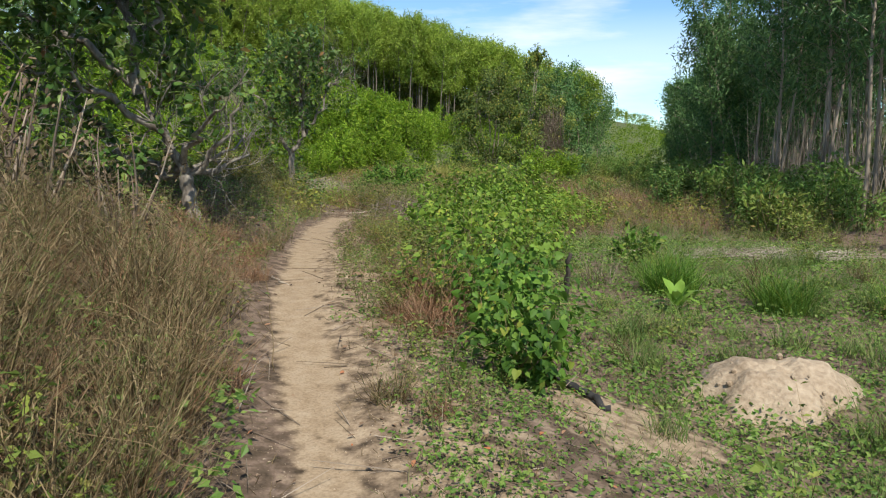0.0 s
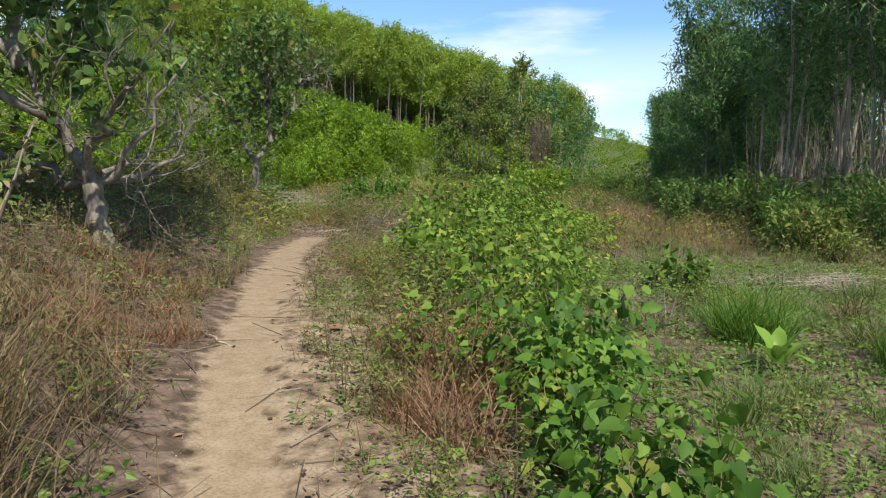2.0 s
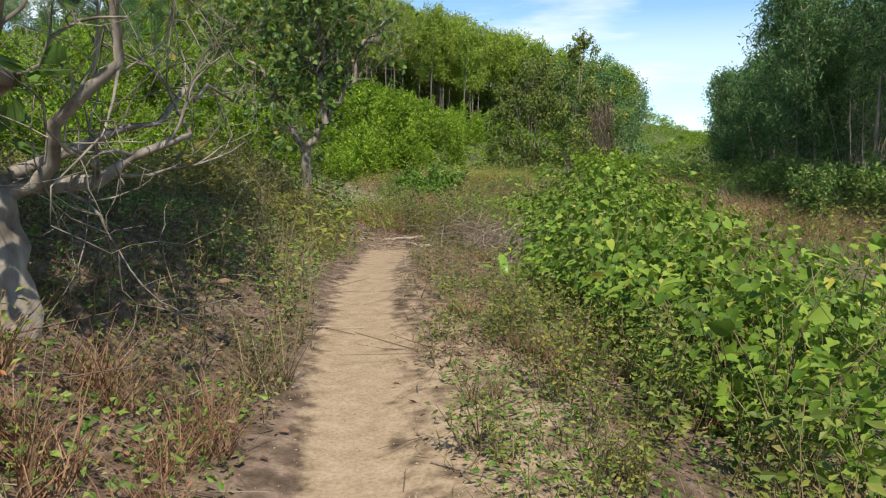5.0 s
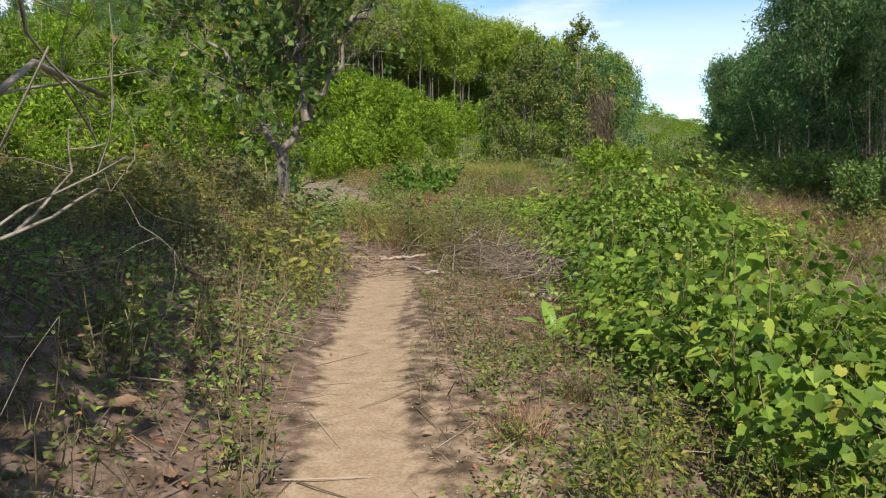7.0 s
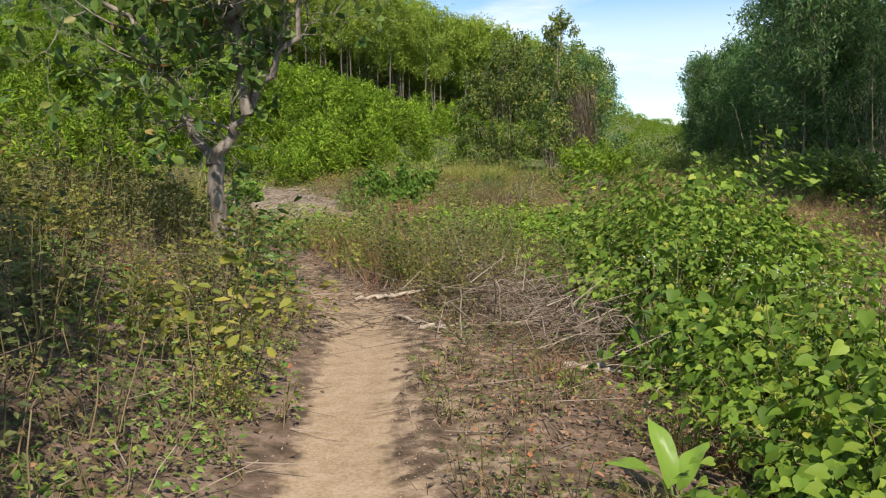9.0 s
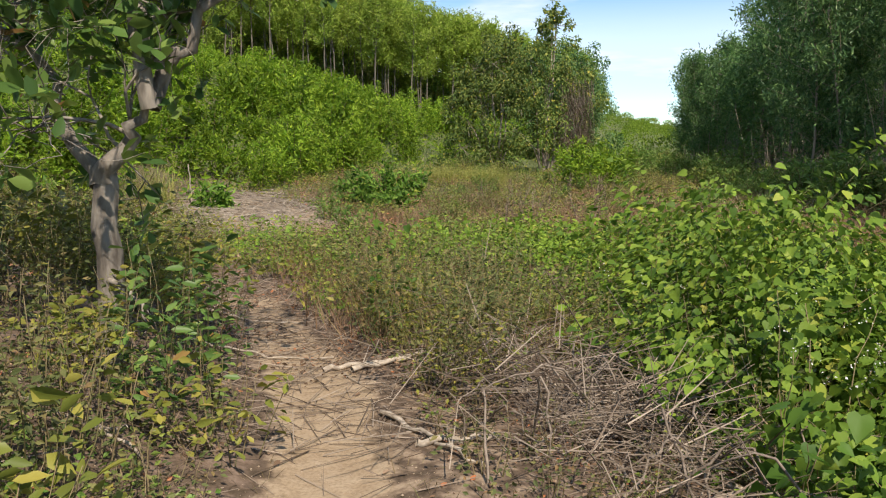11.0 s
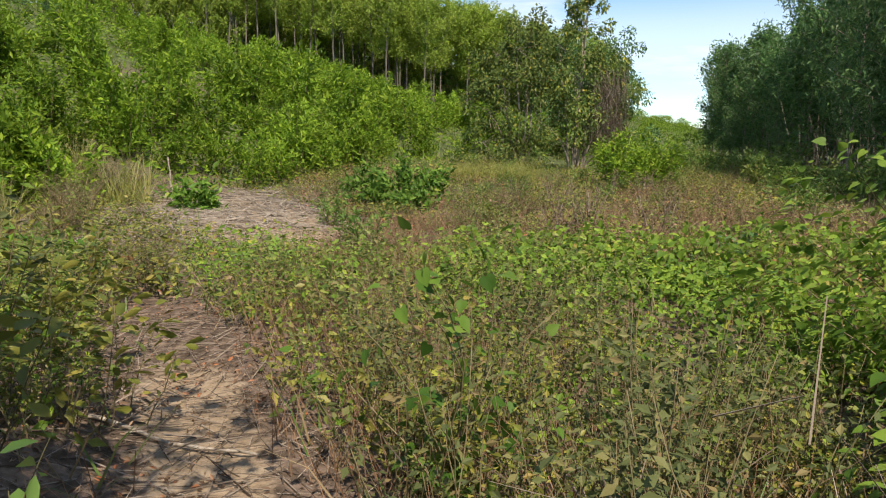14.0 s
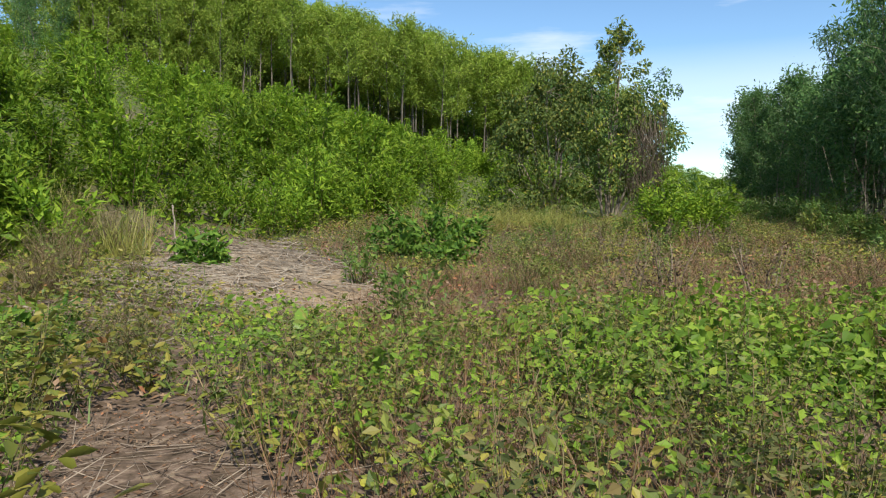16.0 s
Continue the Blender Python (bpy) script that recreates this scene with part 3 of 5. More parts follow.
def tall_tree(rng, height=11.0, crown_from=0.35, crown_r=1.5, count=2200, leaf=0.26, width=0.28, mat=None, bark=None, m=Matrix(), label="", group="", trunk_r=0.075, boughs=26, droop=-0.5, name="acacia_tree", sides=6, tuft=0.17):
    """Slender plantation tree: a bare pole with a narrow uneven crown."""
    ob = thing(name, label, "tree", m, group)
    st, lf = Geo(), Geo()
    pts, d = wander(rng, (0, 0, -0.1), (rng.normal(0, 0.04), rng.normal(0, 0.04), 1), height, 9, 0.035, 0.03)
    tube(st, pts, np.linspace(trunk_r, 0.012, 10), sides)
    per = count // boughs
    for b in range(boughs):
        f = crown_from + (1 - crown_from) * (b + rng.uniform(0, 1)) / boughs
        k = min(f * 9, 8.99)
        i = int(k)
        p0 = pts[i] + (pts[i + 1] - pts[i]) * (k - i)
        g = (f - crown_from) / (1 - crown_from)
        reach = crown_r * (0.45 + 1.1 * math.sin(math.pi * min(1, 0.2 + 0.8 * g)) * 0.75) * rng.uniform(0.5, 1.15)
        a = b * 2.4 + rng.uniform(-0.6, 0.6)
        bp, bd = wander(rng, p0, (math.cos(a), math.sin(a), rng.uniform(0.5, 1.3)), reach * 1.35, 3, 0.14)
        tube(st, bp, np.linspace(trunk_r * 0.28, 0.006, 4), 3)
        kk = rng.uniform(0.25, 1, per) * 2.99
        j = kk.astype(int)
        p = bp[j] + (bp[j + 1] - bp[j]) * (kk - j)[:, None] + rng.normal(0, tuft * crown_r, (per, 3)) * np.array([1, 1, 1.25])
        dd = unit(rng.normal(0, 0.7, (per, 3)) + np.array([0, 0, droop]))
        nrm = unit(rng.normal(0, 0.6, (per, 3)) + np.array([0, 0, 0.6]))
        size = leaf * rng.uniform(0.6, 1.4, per)
        leaves(lf, p, dd, nrm, size, size * width)
    # dead twigs low on the pole
    n = 14 if sides > 4 else 4
    i = rng.integers(1, max(2, int(9 * crown_from) + 2), n)
    a = rng.uniform(0, 6.283, n)
    q = pts[i] + np.stack([np.cos(a), np.sin(a), rng.uniform(0.1, 0.9, n)], 1) * rng.uniform(0.3, 0.9, n)[:, None]
    strips(st, pts[i], q, 0.008)
    part("trunk", st, bark or PALEBARK, ob)
    part("crown", lf, mat or ACACIA, ob)
    return ob


def cashew_tree(seed, limbs, leaf=0.13, dense=9, m=Matrix(), label="", trunk=0.09, bare=0.3, clear=0.4, head=3.2):
    """Low spreading tree with crooked grey limbs and paddle leaves in rosettes at the twig ends.
    limbs: rows of (start xyz, end xyz, radius, lift of the middle)."""
    rng = np.random.default_rng(seed)
    ob = thing("cashew_tree", label, "tree", m)
    st, lf = Geo(), Geo()
    ends = []

    def twigs(pts, r, depth, share):
        n = len(pts)
        for i in range(n // 3, n):
            for _ in range(2 if depth < 2 else 1):
                if rng.uniform() < 0.35:
                    continue
                t = unit(pts[min(i + 1, n - 1)] - pts[i - 1])
                way = unit(t * 0.6 + rng.normal(0, 0.75, 3) + np.array([0, 0, 0.25]))
                ln = rng.uniform(0.35, 0.85) * (0.75 ** depth)
                q, e = wander(rng, pts[i], way, ln, 5, 0.28, 0.06)
                wq = q + np.array(m.translation)
                if np.any((wq[:, 0] > path_x(wq[:, 1]) - clear) & (wq[:, 2] < head)):
                    continue
                tube(st, q, np.linspace(r * 0.42, r * 0.16, 6), 4 if depth == 0 else 3)
                if depth < 2:
                    twigs(q, r * 0.45, depth + 1, share)
                if rng.uniform() > share:
                    ends.append((q[-1], unit(q[-1] - q[-2])))

    for a, b, r, lift, *own in limbs:
        share = own[0] if own else bare
        a, b = np.array(a, float), np.array(b, float)
        t = np.linspace(0, 1, 9)[:, None]
        pts = a + (b - a) * t + np.array([0, 0, lift]) * np.sin(np.pi * t)
        pts[1:-1] += rng.normal(0, 0.014 if r >= trunk else min(0.07, 0.035 * float(np.linalg.norm(b - a)) + 0.002), (7, 3))
        tube(st, pts, np.linspace(r, r * (0.85 if r >= trunk else 0.25), 9), 7)
        if r < trunk:
            twigs(pts, r * 0.5, 0, share)
            if share < 0.9:
                ends.append((pts[-1], unit(pts[-1] - pts[-2])))
    p = np.array([e[0] for e in ends])
    w = np.array([e[1] for e in ends])
    for _ in range(dense):
        n = len(p)
        d = unit(w * 0.45 + rng.normal(0, 0.7, (n, 3)) + np.array([0, 0, 0.05]))
        nrm = unit(rng.normal(0, 0.45, (n, 3)) + np.array([0, -0.1, 1]))
        size = leaf * rng.uniform(0.6, 1.2, n)
        leaves(lf, p - w * rng.uniform(0, 0.12, n)[:, None] + rng.normal(0, 0.02, (n, 3)), d, nrm, size, size * 0.62, OVATE)
    part("trunk", st, CASHBARK, ob, "crooked grey trunk and bare branching limbs")
    part("crown", lf, CASHEW, ob)
    return ob


# ---- right-hand stand of tall trees ----
rng = np.random.default_rng(11)
STAND = [tall_tree(np.random.default_rng(100 + i), height=h, crown_from=c, crown_r=r, count=n, leaf=0.25 if n > 1000 else 0.42, tuft=0.12, trunk_r=0.058, label="tall slender acacia with dark foliage and bare pale trunk", group="acacia stand", m=at_ground(x, y))
         for i, (h, c, r, n, x, y) in enumerate(((12.5, 0.24, 1.8, 2600, 13.4, 27.0), (11.5, 0.34, 1.6, 2000, 14.6, 31.5), (13.0, 0.36, 1.7, 2000, 13.2, 23.6),
                                                 (10.5, 0.14, 1.9, 4200, 15.8, 40.0), (12.0, 0.45, 1.7, 700, 16.0, 28.5)))]
edge = []
for i in range(140):
    u, deep = rng.uniform(0, 1), rng.uniform(0, 1) ** 1.3
    y = 14 + 66 * u
    x = 11.8 + max(0, y - 17) * 0.2 + max(0, y - 40) * 0.05 + deep * 13 + rng.normal(0, 0.35)
    k = (3 if rng.uniform() < 0.6 else 0) if y > 36 else int(rng.choice([0, 1, 2, 4]))
    if deep > 0.35:
        k = 4 if rng.uniform() < 0.75 else 1
    s = rng.uniform(0.8, 1.08) * float(np.interp(y, (30, 45, 60, 80), (1.0, 0.9, 0.74, 0.68))) * (1 + 0.2 * deep)
    if y > 47:
        edge.append((x, y, s))
        continue
    place_copy(STAND[k], at_ground(x, y, 0.05, rng.uniform(0, 6.28), s, rng.normal(0, 0.04)))
g = Geo()
n = 900
y = rng.uniform(13, 60, n)
x = 12.2 + np.maximum(0, y - 17) * 0.21 + np.abs(rng.normal(0, 4.0, n))
p = np.stack([x, y, ground_z(x, y)], 1)
h = rng.uniform(0.6, 1, n) ** 2 * 5
strips(g, p, p + np.stack([rng.normal(0, 0.14, n) * h, rng.normal(0, 0.14, n) * h, h], 1), rng.uniform(0.008, 0.02, n))
stuff("dead_saplings", g, PALEBARK, "thin grey-brown dead stems between the trunks", "undergrowth")

# ---- plantation on the hill ----
HILL = [tall_tree(np.random.default_rng(200 + i), height=h, name="plantation_tree", crown_from=c, crown_r=1.5, count=1900, leaf=0.3, width=0.32, tuft=0.15, mat=HILLTOP, bark=GREYBARK, label="slim plantation tree with light green crown on the hill",
                  group="hill plantation", m=at_ground(x, y), boughs=19, droop=0.25, sides=4, trunk_r=0.085) for i, (h, c, x, y) in enumerate(((10.4, 0.42, 8.0, 86.0), (10.0, 0.38, 0.0, 85.0), (10.4, 0.04, -8.0, 92.0), (10.1, 0.06, 14.0, 92.0)))]
for i in range(290):
    x = rng.uniform(-34, 19)
    y = 83 + 24 * rng.uniform(0, 1) ** 1.5 + rng.normal(0, 1.0)
    place_copy(HILL[int(rng.integers(0, 2)) + (2 if y > 88 or x < -15 else 0)], at_ground(x, y, 0.1, rng.uniform(0, 6.28), rng.uniform(0.92, 1.04)))
DARK = [tall_tree(np.random.default_rng(220 + i), height=9.5, crown_from=0.12, crown_r=1.9, count=3400, leaf=0.28, tuft=0.13, width=0.34, mat=GROVE, label="dark green tree at the end of the plantation", group="dark trees", m=at_ground(x, y), droop=-0.1, sides=5)
        for i, (x, y) in enumerate(((17.5, 82.0), (20.5, 86.0)))]
for x, y, s in edge:
    place_copy(DARK[int(x * 7) % 2], at_ground(x + 0.8, y, 0.05, x * 5, s * (1.0 + 0.5 * (x * 7.3 % 1)))) if int(x * 13) % 3 else place_copy(STAND[3], at_ground(x + 0.5, y, 0.05, x * 5, s * 1.15))
for x, y, s in ((14.5, 80.0, 1.0), (19.0, 84.0, 0.9), (16.0, 86.0, 1.1), (22.0, 91.0, 0.85), (12.0, 79.0, 0.95)):
    place_copy(DARK[int(x) % 2], at_ground(x, y, 0.1, x, s))

# ---- young shrubs over the slope ----
YSH = [shrub(np.random.default_rng(300 + i), height=h, radius=r, count=900, leaf=0.22, width=0.36, m=at_ground(x, y)) for i, (h, r, x, y) in enumerate(((2.4, 1.2, -7.5, 43.0), (2.0, 1.4, -3.0, 47.0), (2.8, 1.1, 0.2, 52.0), (1.8, 1.2, -12.0, 40.0)))]
n = 0
while n < 120:
    x, y = rng.uniform(-42, 18), rng.uniform(24, 84)
    s = into_hill(x, y)
    if s < 1.2 or s > 24 or y > 60 or math.hypot((x + 12.8), (y - 55)) < 2.8 or math.hypot(x + 10, (y - 36)) < 2.5:
        continue
    n += 1
    place_copy(YSH[int(rng.integers(0, 4))], at_ground(x, y, 0.05, rng.uniform(0, 6.28), rng.uniform(0.75, 1.3) * (1 + 0.012 * (y - 40)) * (0.7 if s < 3.5 else 1.1 if s < 13 else 0.75)))

n = 0
while n < 60:
    x, y = rng.uniform(-17, 1), rng.uniform(30, 50)
    s = into_hill(x, y)
    if 0.6 < s < 8 and clearing(x, y) > 1.1:
        place_copy(YSH[int(rng.integers(0, 4))], at_ground(x, y, 0.05, rng.uniform(0, 6.28), rng.uniform(0.55, 1.0)))
        n += 1
for i in range(16):
    x, y = rng.uniform(-38, -22), rng.uniform(60, 76)
    place_copy(DARK[i % 2], at_ground(x, y, 0.1, rng.uniform(0, 6.28), rng.uniform(0.4, 0.62)))

# ---- large mixed tree and its neighbours ----
def lobed_tree(seed, x, y, lobes, mat, label, per=900, leaf=0.17, hanging=0):
    """Broad tree of many leafy lobes on forking stems. lobes: rows of (x, y, z, radius) from its foot."""
    r = np.random.default_rng(seed)
    ob = thing("broadleaf_tree", label, "tree", at_ground(x, y))
    st, lf = Geo(), Geo()
    for lx, ly, lz, rad in lobes:
        rad = rad * 1.3
        t = np.linspace(0, 1, 6)[:, None]
        foot = np.array([lx * 0.25, ly * 0.25, -0.05])
        pts = foot + (np.array([lx, ly, lz]) - foot) * np.concatenate([t ** 1.4, t ** 1.4, t], 1)
        pts[1:-1] += r.normal(0, 0.06, (4, 3))
        tube(st, pts, np.linspace(0.07, 0.015, 6), 5)
        n = int(per * rad)
        tw = unit(r.normal(0, 1, (12, 3)))
        strips(st, np.repeat(pts[-1:], 12, 0), pts[-1] + tw * rad * 0.9, 0.008)
        knots = unit(r.normal(0, 1, (11, 3))) * (rad * r.uniform(0.5, 1.15, 11))[:, None] * np.array([1, 1, 0.85])
        near = knots[r.integers(0, 11, n)]
        d = unit(r.normal(0, 1, (n, 3)) + 0.4 * unit(near))
        p = np.array([lx, ly, lz]) + near + d * (0.36 * rad * r.uniform(0.2, 1.0, n) ** 0.5)[:, None]
        p[:, 2] = np.maximum(p[:, 2], 0.1)
        size = leaf * r.uniform(0.6, 1.3, n)
        leaves(lf, p, unit(d * 0.6 + r.normal(0, 0.5, (n, 3)) + np.array([0, 0, -0.5])), unit(d + r.normal(0, 0.4, (n, 3)) + np.array([0, -0.2, 0.5])), size, size * 0.5)
    part("trunk", st, PALEBARK, ob)
    part("crown", lf, mat, ob)
    if hanging:
        hv = Geo()
        n = hanging
        top = np.stack([r.uniform(0.6, 2.2, n), r.uniform(-1.2, 0.6, n), r.uniform(1.5, 4.6, n)], 1)
        strips(hv, top, top + np.stack([r.normal(0.1, 0.15, n), r.normal(0, 0.15, n), -r.uniform(0.5, 1.5, n)], 1), r.uniform(0.006, 0.014, n))
        part("dead_vine", hv, TWIG, ob, "brown dead vines hanging from the crown")
    return ob


lobed_tree(410, 4.7, 48.6, ((-1.5, -0.3, 2.6, 1.0), (-1.0, 0.2, 4.0, 1.0), (-0.2, -0.5, 5.2, 0.95), (0.5, 0.2, 6.1, 0.8), (0.3, -0.6, 3.6, 1.1), (-0.6, -0.6, 1.6, 1.1), (0.9, -0.4, 2.0, 1.1), (-1.7, 0.0, 1.2, 0.8), (1.0, 0.3, 4.6, 0.9), (-1.1, -0.2, 5.0, 0.6)), MIXED,
           "leafy tree with yellowing patches at the foot of the hill")
lobed_tree(411, 7.0, 48.2, ((-0.6, 0.2, 5.6, 0.9), (0.4, 0.0, 6.6, 0.75), (0.7, 0.2, 7.2, 0.6), (0.0, -0.3, 4.2, 1.0), (1.2, 0.0, 5.2, 0.8), (1.6, -0.2, 3.6, 0.9), (0.6, -0.5, 2.4, 1.1), (-0.6, -0.4, 1.4, 0.9), (1.9, -0.2, 1.8, 0.9), (0.6, 0.1, 7.9, 0.4)), MIXED,
           "taller half-bare tree hung with brown dead vines", per=900, hanging=800)
lobed_tree(412, 9.0, 49.5, ((0.0, 0.0, 4.8, 1.0), (0.6, 0.2, 3.4, 1.1), (-0.4, -0.3, 2.2, 1.1), (0.9, 0.0, 1.4, 1.0), (0.5, 0.0, 5.6, 0.7)), ACACIA, "dark green tree beside the vine-hung one")

# ---- far valley woods, one mass ----
g = Geo()
for i in range(330):
    y = 75 + 260 * rng.uniform(0, 1) ** 1.3
    x = y * rng.uniform(0.10, 0.62) + rng.normal(0, 3)
    if x < 24 and y < 100:
        continue
    h = (1.2 + 0.013 * y) * rng.uniform(0.7, 1.05)
    c = np.array([x, y, float(ground_z(x, y))])
    k = 260
    d = ball_dirs(rng, k, 0.4)
    p = c + np.array([0, 0, h * 0.5]) + d * np.array([h * 0.5, h * 0.5, h * 0.5]) * rng.uniform(0.6, 1.05, k)[:, None]
    sz = rng.uniform(0.5, 1.0, k) * h * 0.12
    leaves(g, p, unit(d + rng.normal(0, 0.6, (k, 3))), d, sz, sz * 0.6)
stuff("distant_woods", g, YOUNG, "low green woods filling the far valley", "woods")

# ---- bushes below the right-hand stand ----
UND = [shrub(np.random.default_rng(320 + i), height=h, radius=0.9, count=460, leaf=0.13, width=0.45, mat=mt, m=at_ground(x, y), label="tangled green undergrowth bush below the trees", group="undergrowth")
       for i, (h, mt, x, y) in enumerate(((1.3, CREEPER, 9.6, 20.5), (1.1, WEED, 10.2, 24.0), (1.5, CREEPER, 11.0, 18.5)))]
for i in range(95):
    y = rng.uniform(12, 48)
    x = 7.6 + (y - 12) * 0.16 + abs(rng.normal(0, 1.8))
    place_copy(UND[int(rng.integers(0, 3))], at_ground(x, y, 0.05, rng.uniform(0, 6.28), rng.uniform(0.7, 1.35)))
shrub(np.random.default_rng(330), height=1.5, radius=0.75, count=1700, leaf=0.1, width=0.5, mat=CASHEW, m=at_ground(7.7, 22.2), label="dark dense rounded bush standing in the field", name="bush", bottom=0.0)
shrub(np.random.default_rng(331), height=0.65, radius=0.4, count=240, leaf=0.11, width=0.6, mat=VINE, m=at_ground(3.75, 11.7), label="small dark green leafy bush among dry grass", name="bush", bottom=0.0, shape=OVATE)
shrub(np.random.default_rng(333), height=0.55, radius=0.45, count=420, leaf=0.08, width=0.55, mat=ACACIA, m=at_ground(2.76, 23.8), label="small dark bush among the low vines", name="bush", bottom=0.0, shape=OVATE)
shrub(np.random.default_rng(332), height=1.9, radius=1.5, count=1800, leaf=0.15, width=0.42, mat=YOUNG, m=at_ground(6.3, 39.4), label="low spreading green bush in the field", name="bush", bottom=0.0)
for x, y, s in ((7.8, 40.0, 1.1), (8.6, 43.0, 1.0)):
    place_copy(YSH[1], at_ground(x, y, 0.05, x, s * 0.8))
for i, (x, y, h) in enumerate(((-1.2, 34.7, 1.3), (-1.9, 34.2, 1.0), (-0.4, 35.3, 1.2), (-0.8, 33.7, 0.7), (-5.6, 32.1, 0.6), (-9.6, 30.6, 0.8), (-5.6, 24.9, 0.6))):
    shrub(np.random.default_rng(340 + i), height=h, radius=1.0, count=700, leaf=0.15, width=0.45, mat=VINE, m=at_ground(x, y), label="vine-covered green bush beyond the clearing", name="bush", bottom=0.0, shape=HEART)

# ---- cashew trees ----
z1 = float(ground_z(-2.35, 8.4))
cashew_tree(51, (((0, 0, -0.1), (-0.1, 0.05, 0.55), 0.092, 0.0), ((-0.1, 0.05, 0.5), (-0.55, -0.2, 1.5), 0.064, 0.05), ((-0.1, 0.05, 0.5), (0.75, -0.15, 1.5), 0.036, -0.12, 0.95),
                 ((-0.1, 0.05, 0.45), (-1.3, 0.3, 0.75), 0.05, 0.05, 0.8), ((-0.2, 0.0, 0.6), (0.55, 0.4, 0.75), 0.05, -0.12, 1.0), ((-0.1, 0.0, 0.6), (0.55, -0.9, 1.2), 0.045, 0.1, 0.9), ((-0.5, -0.2, 1.4), (-0.7, 0.1, 2.6), 0.06, 0.0), ((-0.55, -0.2, 1.5), (-1.7, -0.9, 2.3), 0.055, 0.1),
                 ((0.0, 0.0, 0.6), (0.5, 1.3, 0.95), 0.024, 0.1, 1.0), ((-0.9, 0.2, 0.7), (-2.2, 0.9, 1.6), 0.055, 0.1), ((-0.6, 0.0, 2.2), (-1.9, 0.6, 3.1), 0.045, 0.1),
                 ((-0.6, 0.0, 2.0), (0.1, 0.4, 2.9), 0.04, 0.1), ((-0.3, 0.0, 1.0), (-1.2, -1.2, 1.6), 0.05, 0.1),
                 # high leafy limbs above the view, added to shade the bank below
                 ((-0.7, 0.1, 2.5), (-0.9, 0.6, 3.9), 0.05, 0.0, 0.05), ((-0.7, 0.1, 2.5), (-2.0, 0.2, 3.7), 0.045, 0.1, 0.05), ((-0.7, 0.1, 2.6), (-0.6, -1.0, 3.6), 0.045, 0.1, 0.05), ((-0.7, 0.1, 2.6), (-1.5, 1.3, 3.5), 0.045, 0.1, 0.05),
                 ((-0.8, 0.5, 3.2), (-0.4, 2.3, 3.5), 0.045, 0.1, 0.05), ((-0.9, 0.5, 3.3), (-1.6, 2.7, 3.5), 0.045, 0.1, 0.05), ((-0.8, 0.5, 3.3), (0.0, 1.3, 3.6), 0.04, 0.1, 0.05), ((-0.9, 1.2, 3.4), (-1.0, 3.2, 3.4), 0.04, 0.1, 0.05), ((-1.4, 1.2, 3.4), (-2.6, 2.0, 3.4), 0.04, 0.1, 0.05),
                 ((-0.7, 0.2, 2.9), (0.5, 0.2, 3.6), 0.045, 0.15, 0.05), ((-0.6, 0.6, 3.3), (0.35, 1.3, 3.6), 0.04, 0.1, 0.05), ((-0.6, 0.0, 3.0), (0.7, -0.7, 3.6), 0.04, 0.1, 0.05), ((-0.5, 1.6, 3.5), (0.1, 2.2, 3.6), 0.035, 0.1, 0.05),
                 ((-0.6, 0.0, 3.0), (0.2, -1.6, 3.6), 0.045, 0.1, 0.05), ((-0.7, 0.1, 2.9), (-1.0, -1.8, 3.5), 0.045, 0.1, 0.05), ((-0.6, 0.0, 3.1), (0.5, -1.2, 3.7), 0.045, 0.1, 0.05), ((-0.6, 0.0, 3.0), (-0.2, -0.9, 3.8), 0.04, 0.1, 0.05)),
            m=Matrix.Translation((-2.35, 8.4, z1)), label="low cashew tree with crooked bare grey branches and paddle leaves", dense=8, bare=0.5, leaf=0.125)
z2 = float(ground_z(-2.68, 16.1))
cashew_tree(52, (((0, 0, -0.1), (0.03, 0, 1.15), 0.075, 0.0), ((0.03, 0, 1.08), (0.34, -0.1, 1.5), 0.062, 0.0), ((0.0, 0, 1.05), (-0.38, 0.1, 1.95), 0.05, 0.0),
                 ((0.32, -0.1, 1.45), (0.2, 0.0, 2.5), 0.05, 0.0), ((0.33, -0.1, 1.45), (0.9, -0.05, 2.55), 0.045, -0.04, 0.95), ((0.25, 0.0, 1.8), (-0.2, 0.5, 2.9), 0.04, 0.0),
                 ((-0.33, 0.1, 1.8), (-0.9, 0.1, 2.6), 0.04, 0.05), ((0.8, -0.05, 2.4), (1.15, 0.5, 2.95), 0.03, 0.0, 0.8), ((0.25, 0, 2.1), (0.3, -0.6, 2.8), 0.035, 0.0), ((0.0, 0.0, 0.55), (0.3, -0.3, 0.35), 0.02, 0.08, 1.0)),
            m=Matrix.Translation((-2.61, 16.1, z2 - 0.13)), label="young cashew tree with forked pale trunk beside the path", dense=6, trunk=0.07, bare=0.35, leaf=0.115, clear=0.55, head=2.2)
z3 = float(ground_z(-5.6, 6.8))
cashew_tree(53, (((0, 0, -0.1), (0, 0, 0.6), 0.12, 0.0), ((0, 0, 0.5), (1.5, -0.4, 2.0), 0.08, 0.1), ((0, 0, 0.5), (-1.2, 0.6, 2.2), 0.08, 0.1), ((0, 0, 0.6), (0.3, 1.4, 2.4), 0.07, 0.0),
                 ((0, 0, 0.6), (0.2, -1.5, 2.1), 0.07, 0.1), ((0.7, -0.2, 1.3), (1.0, 0.8, 2.7), 0.05, 0.0), ((0, 0, 0.6), (0.1, 0.1, 3.0), 0.07, 0.0)),
            m=Matrix.Translation((-5.6, 6.8, z3)), label="dense dark cashew tree on the bank", dense=11, bare=0.1, leaf=0.14)

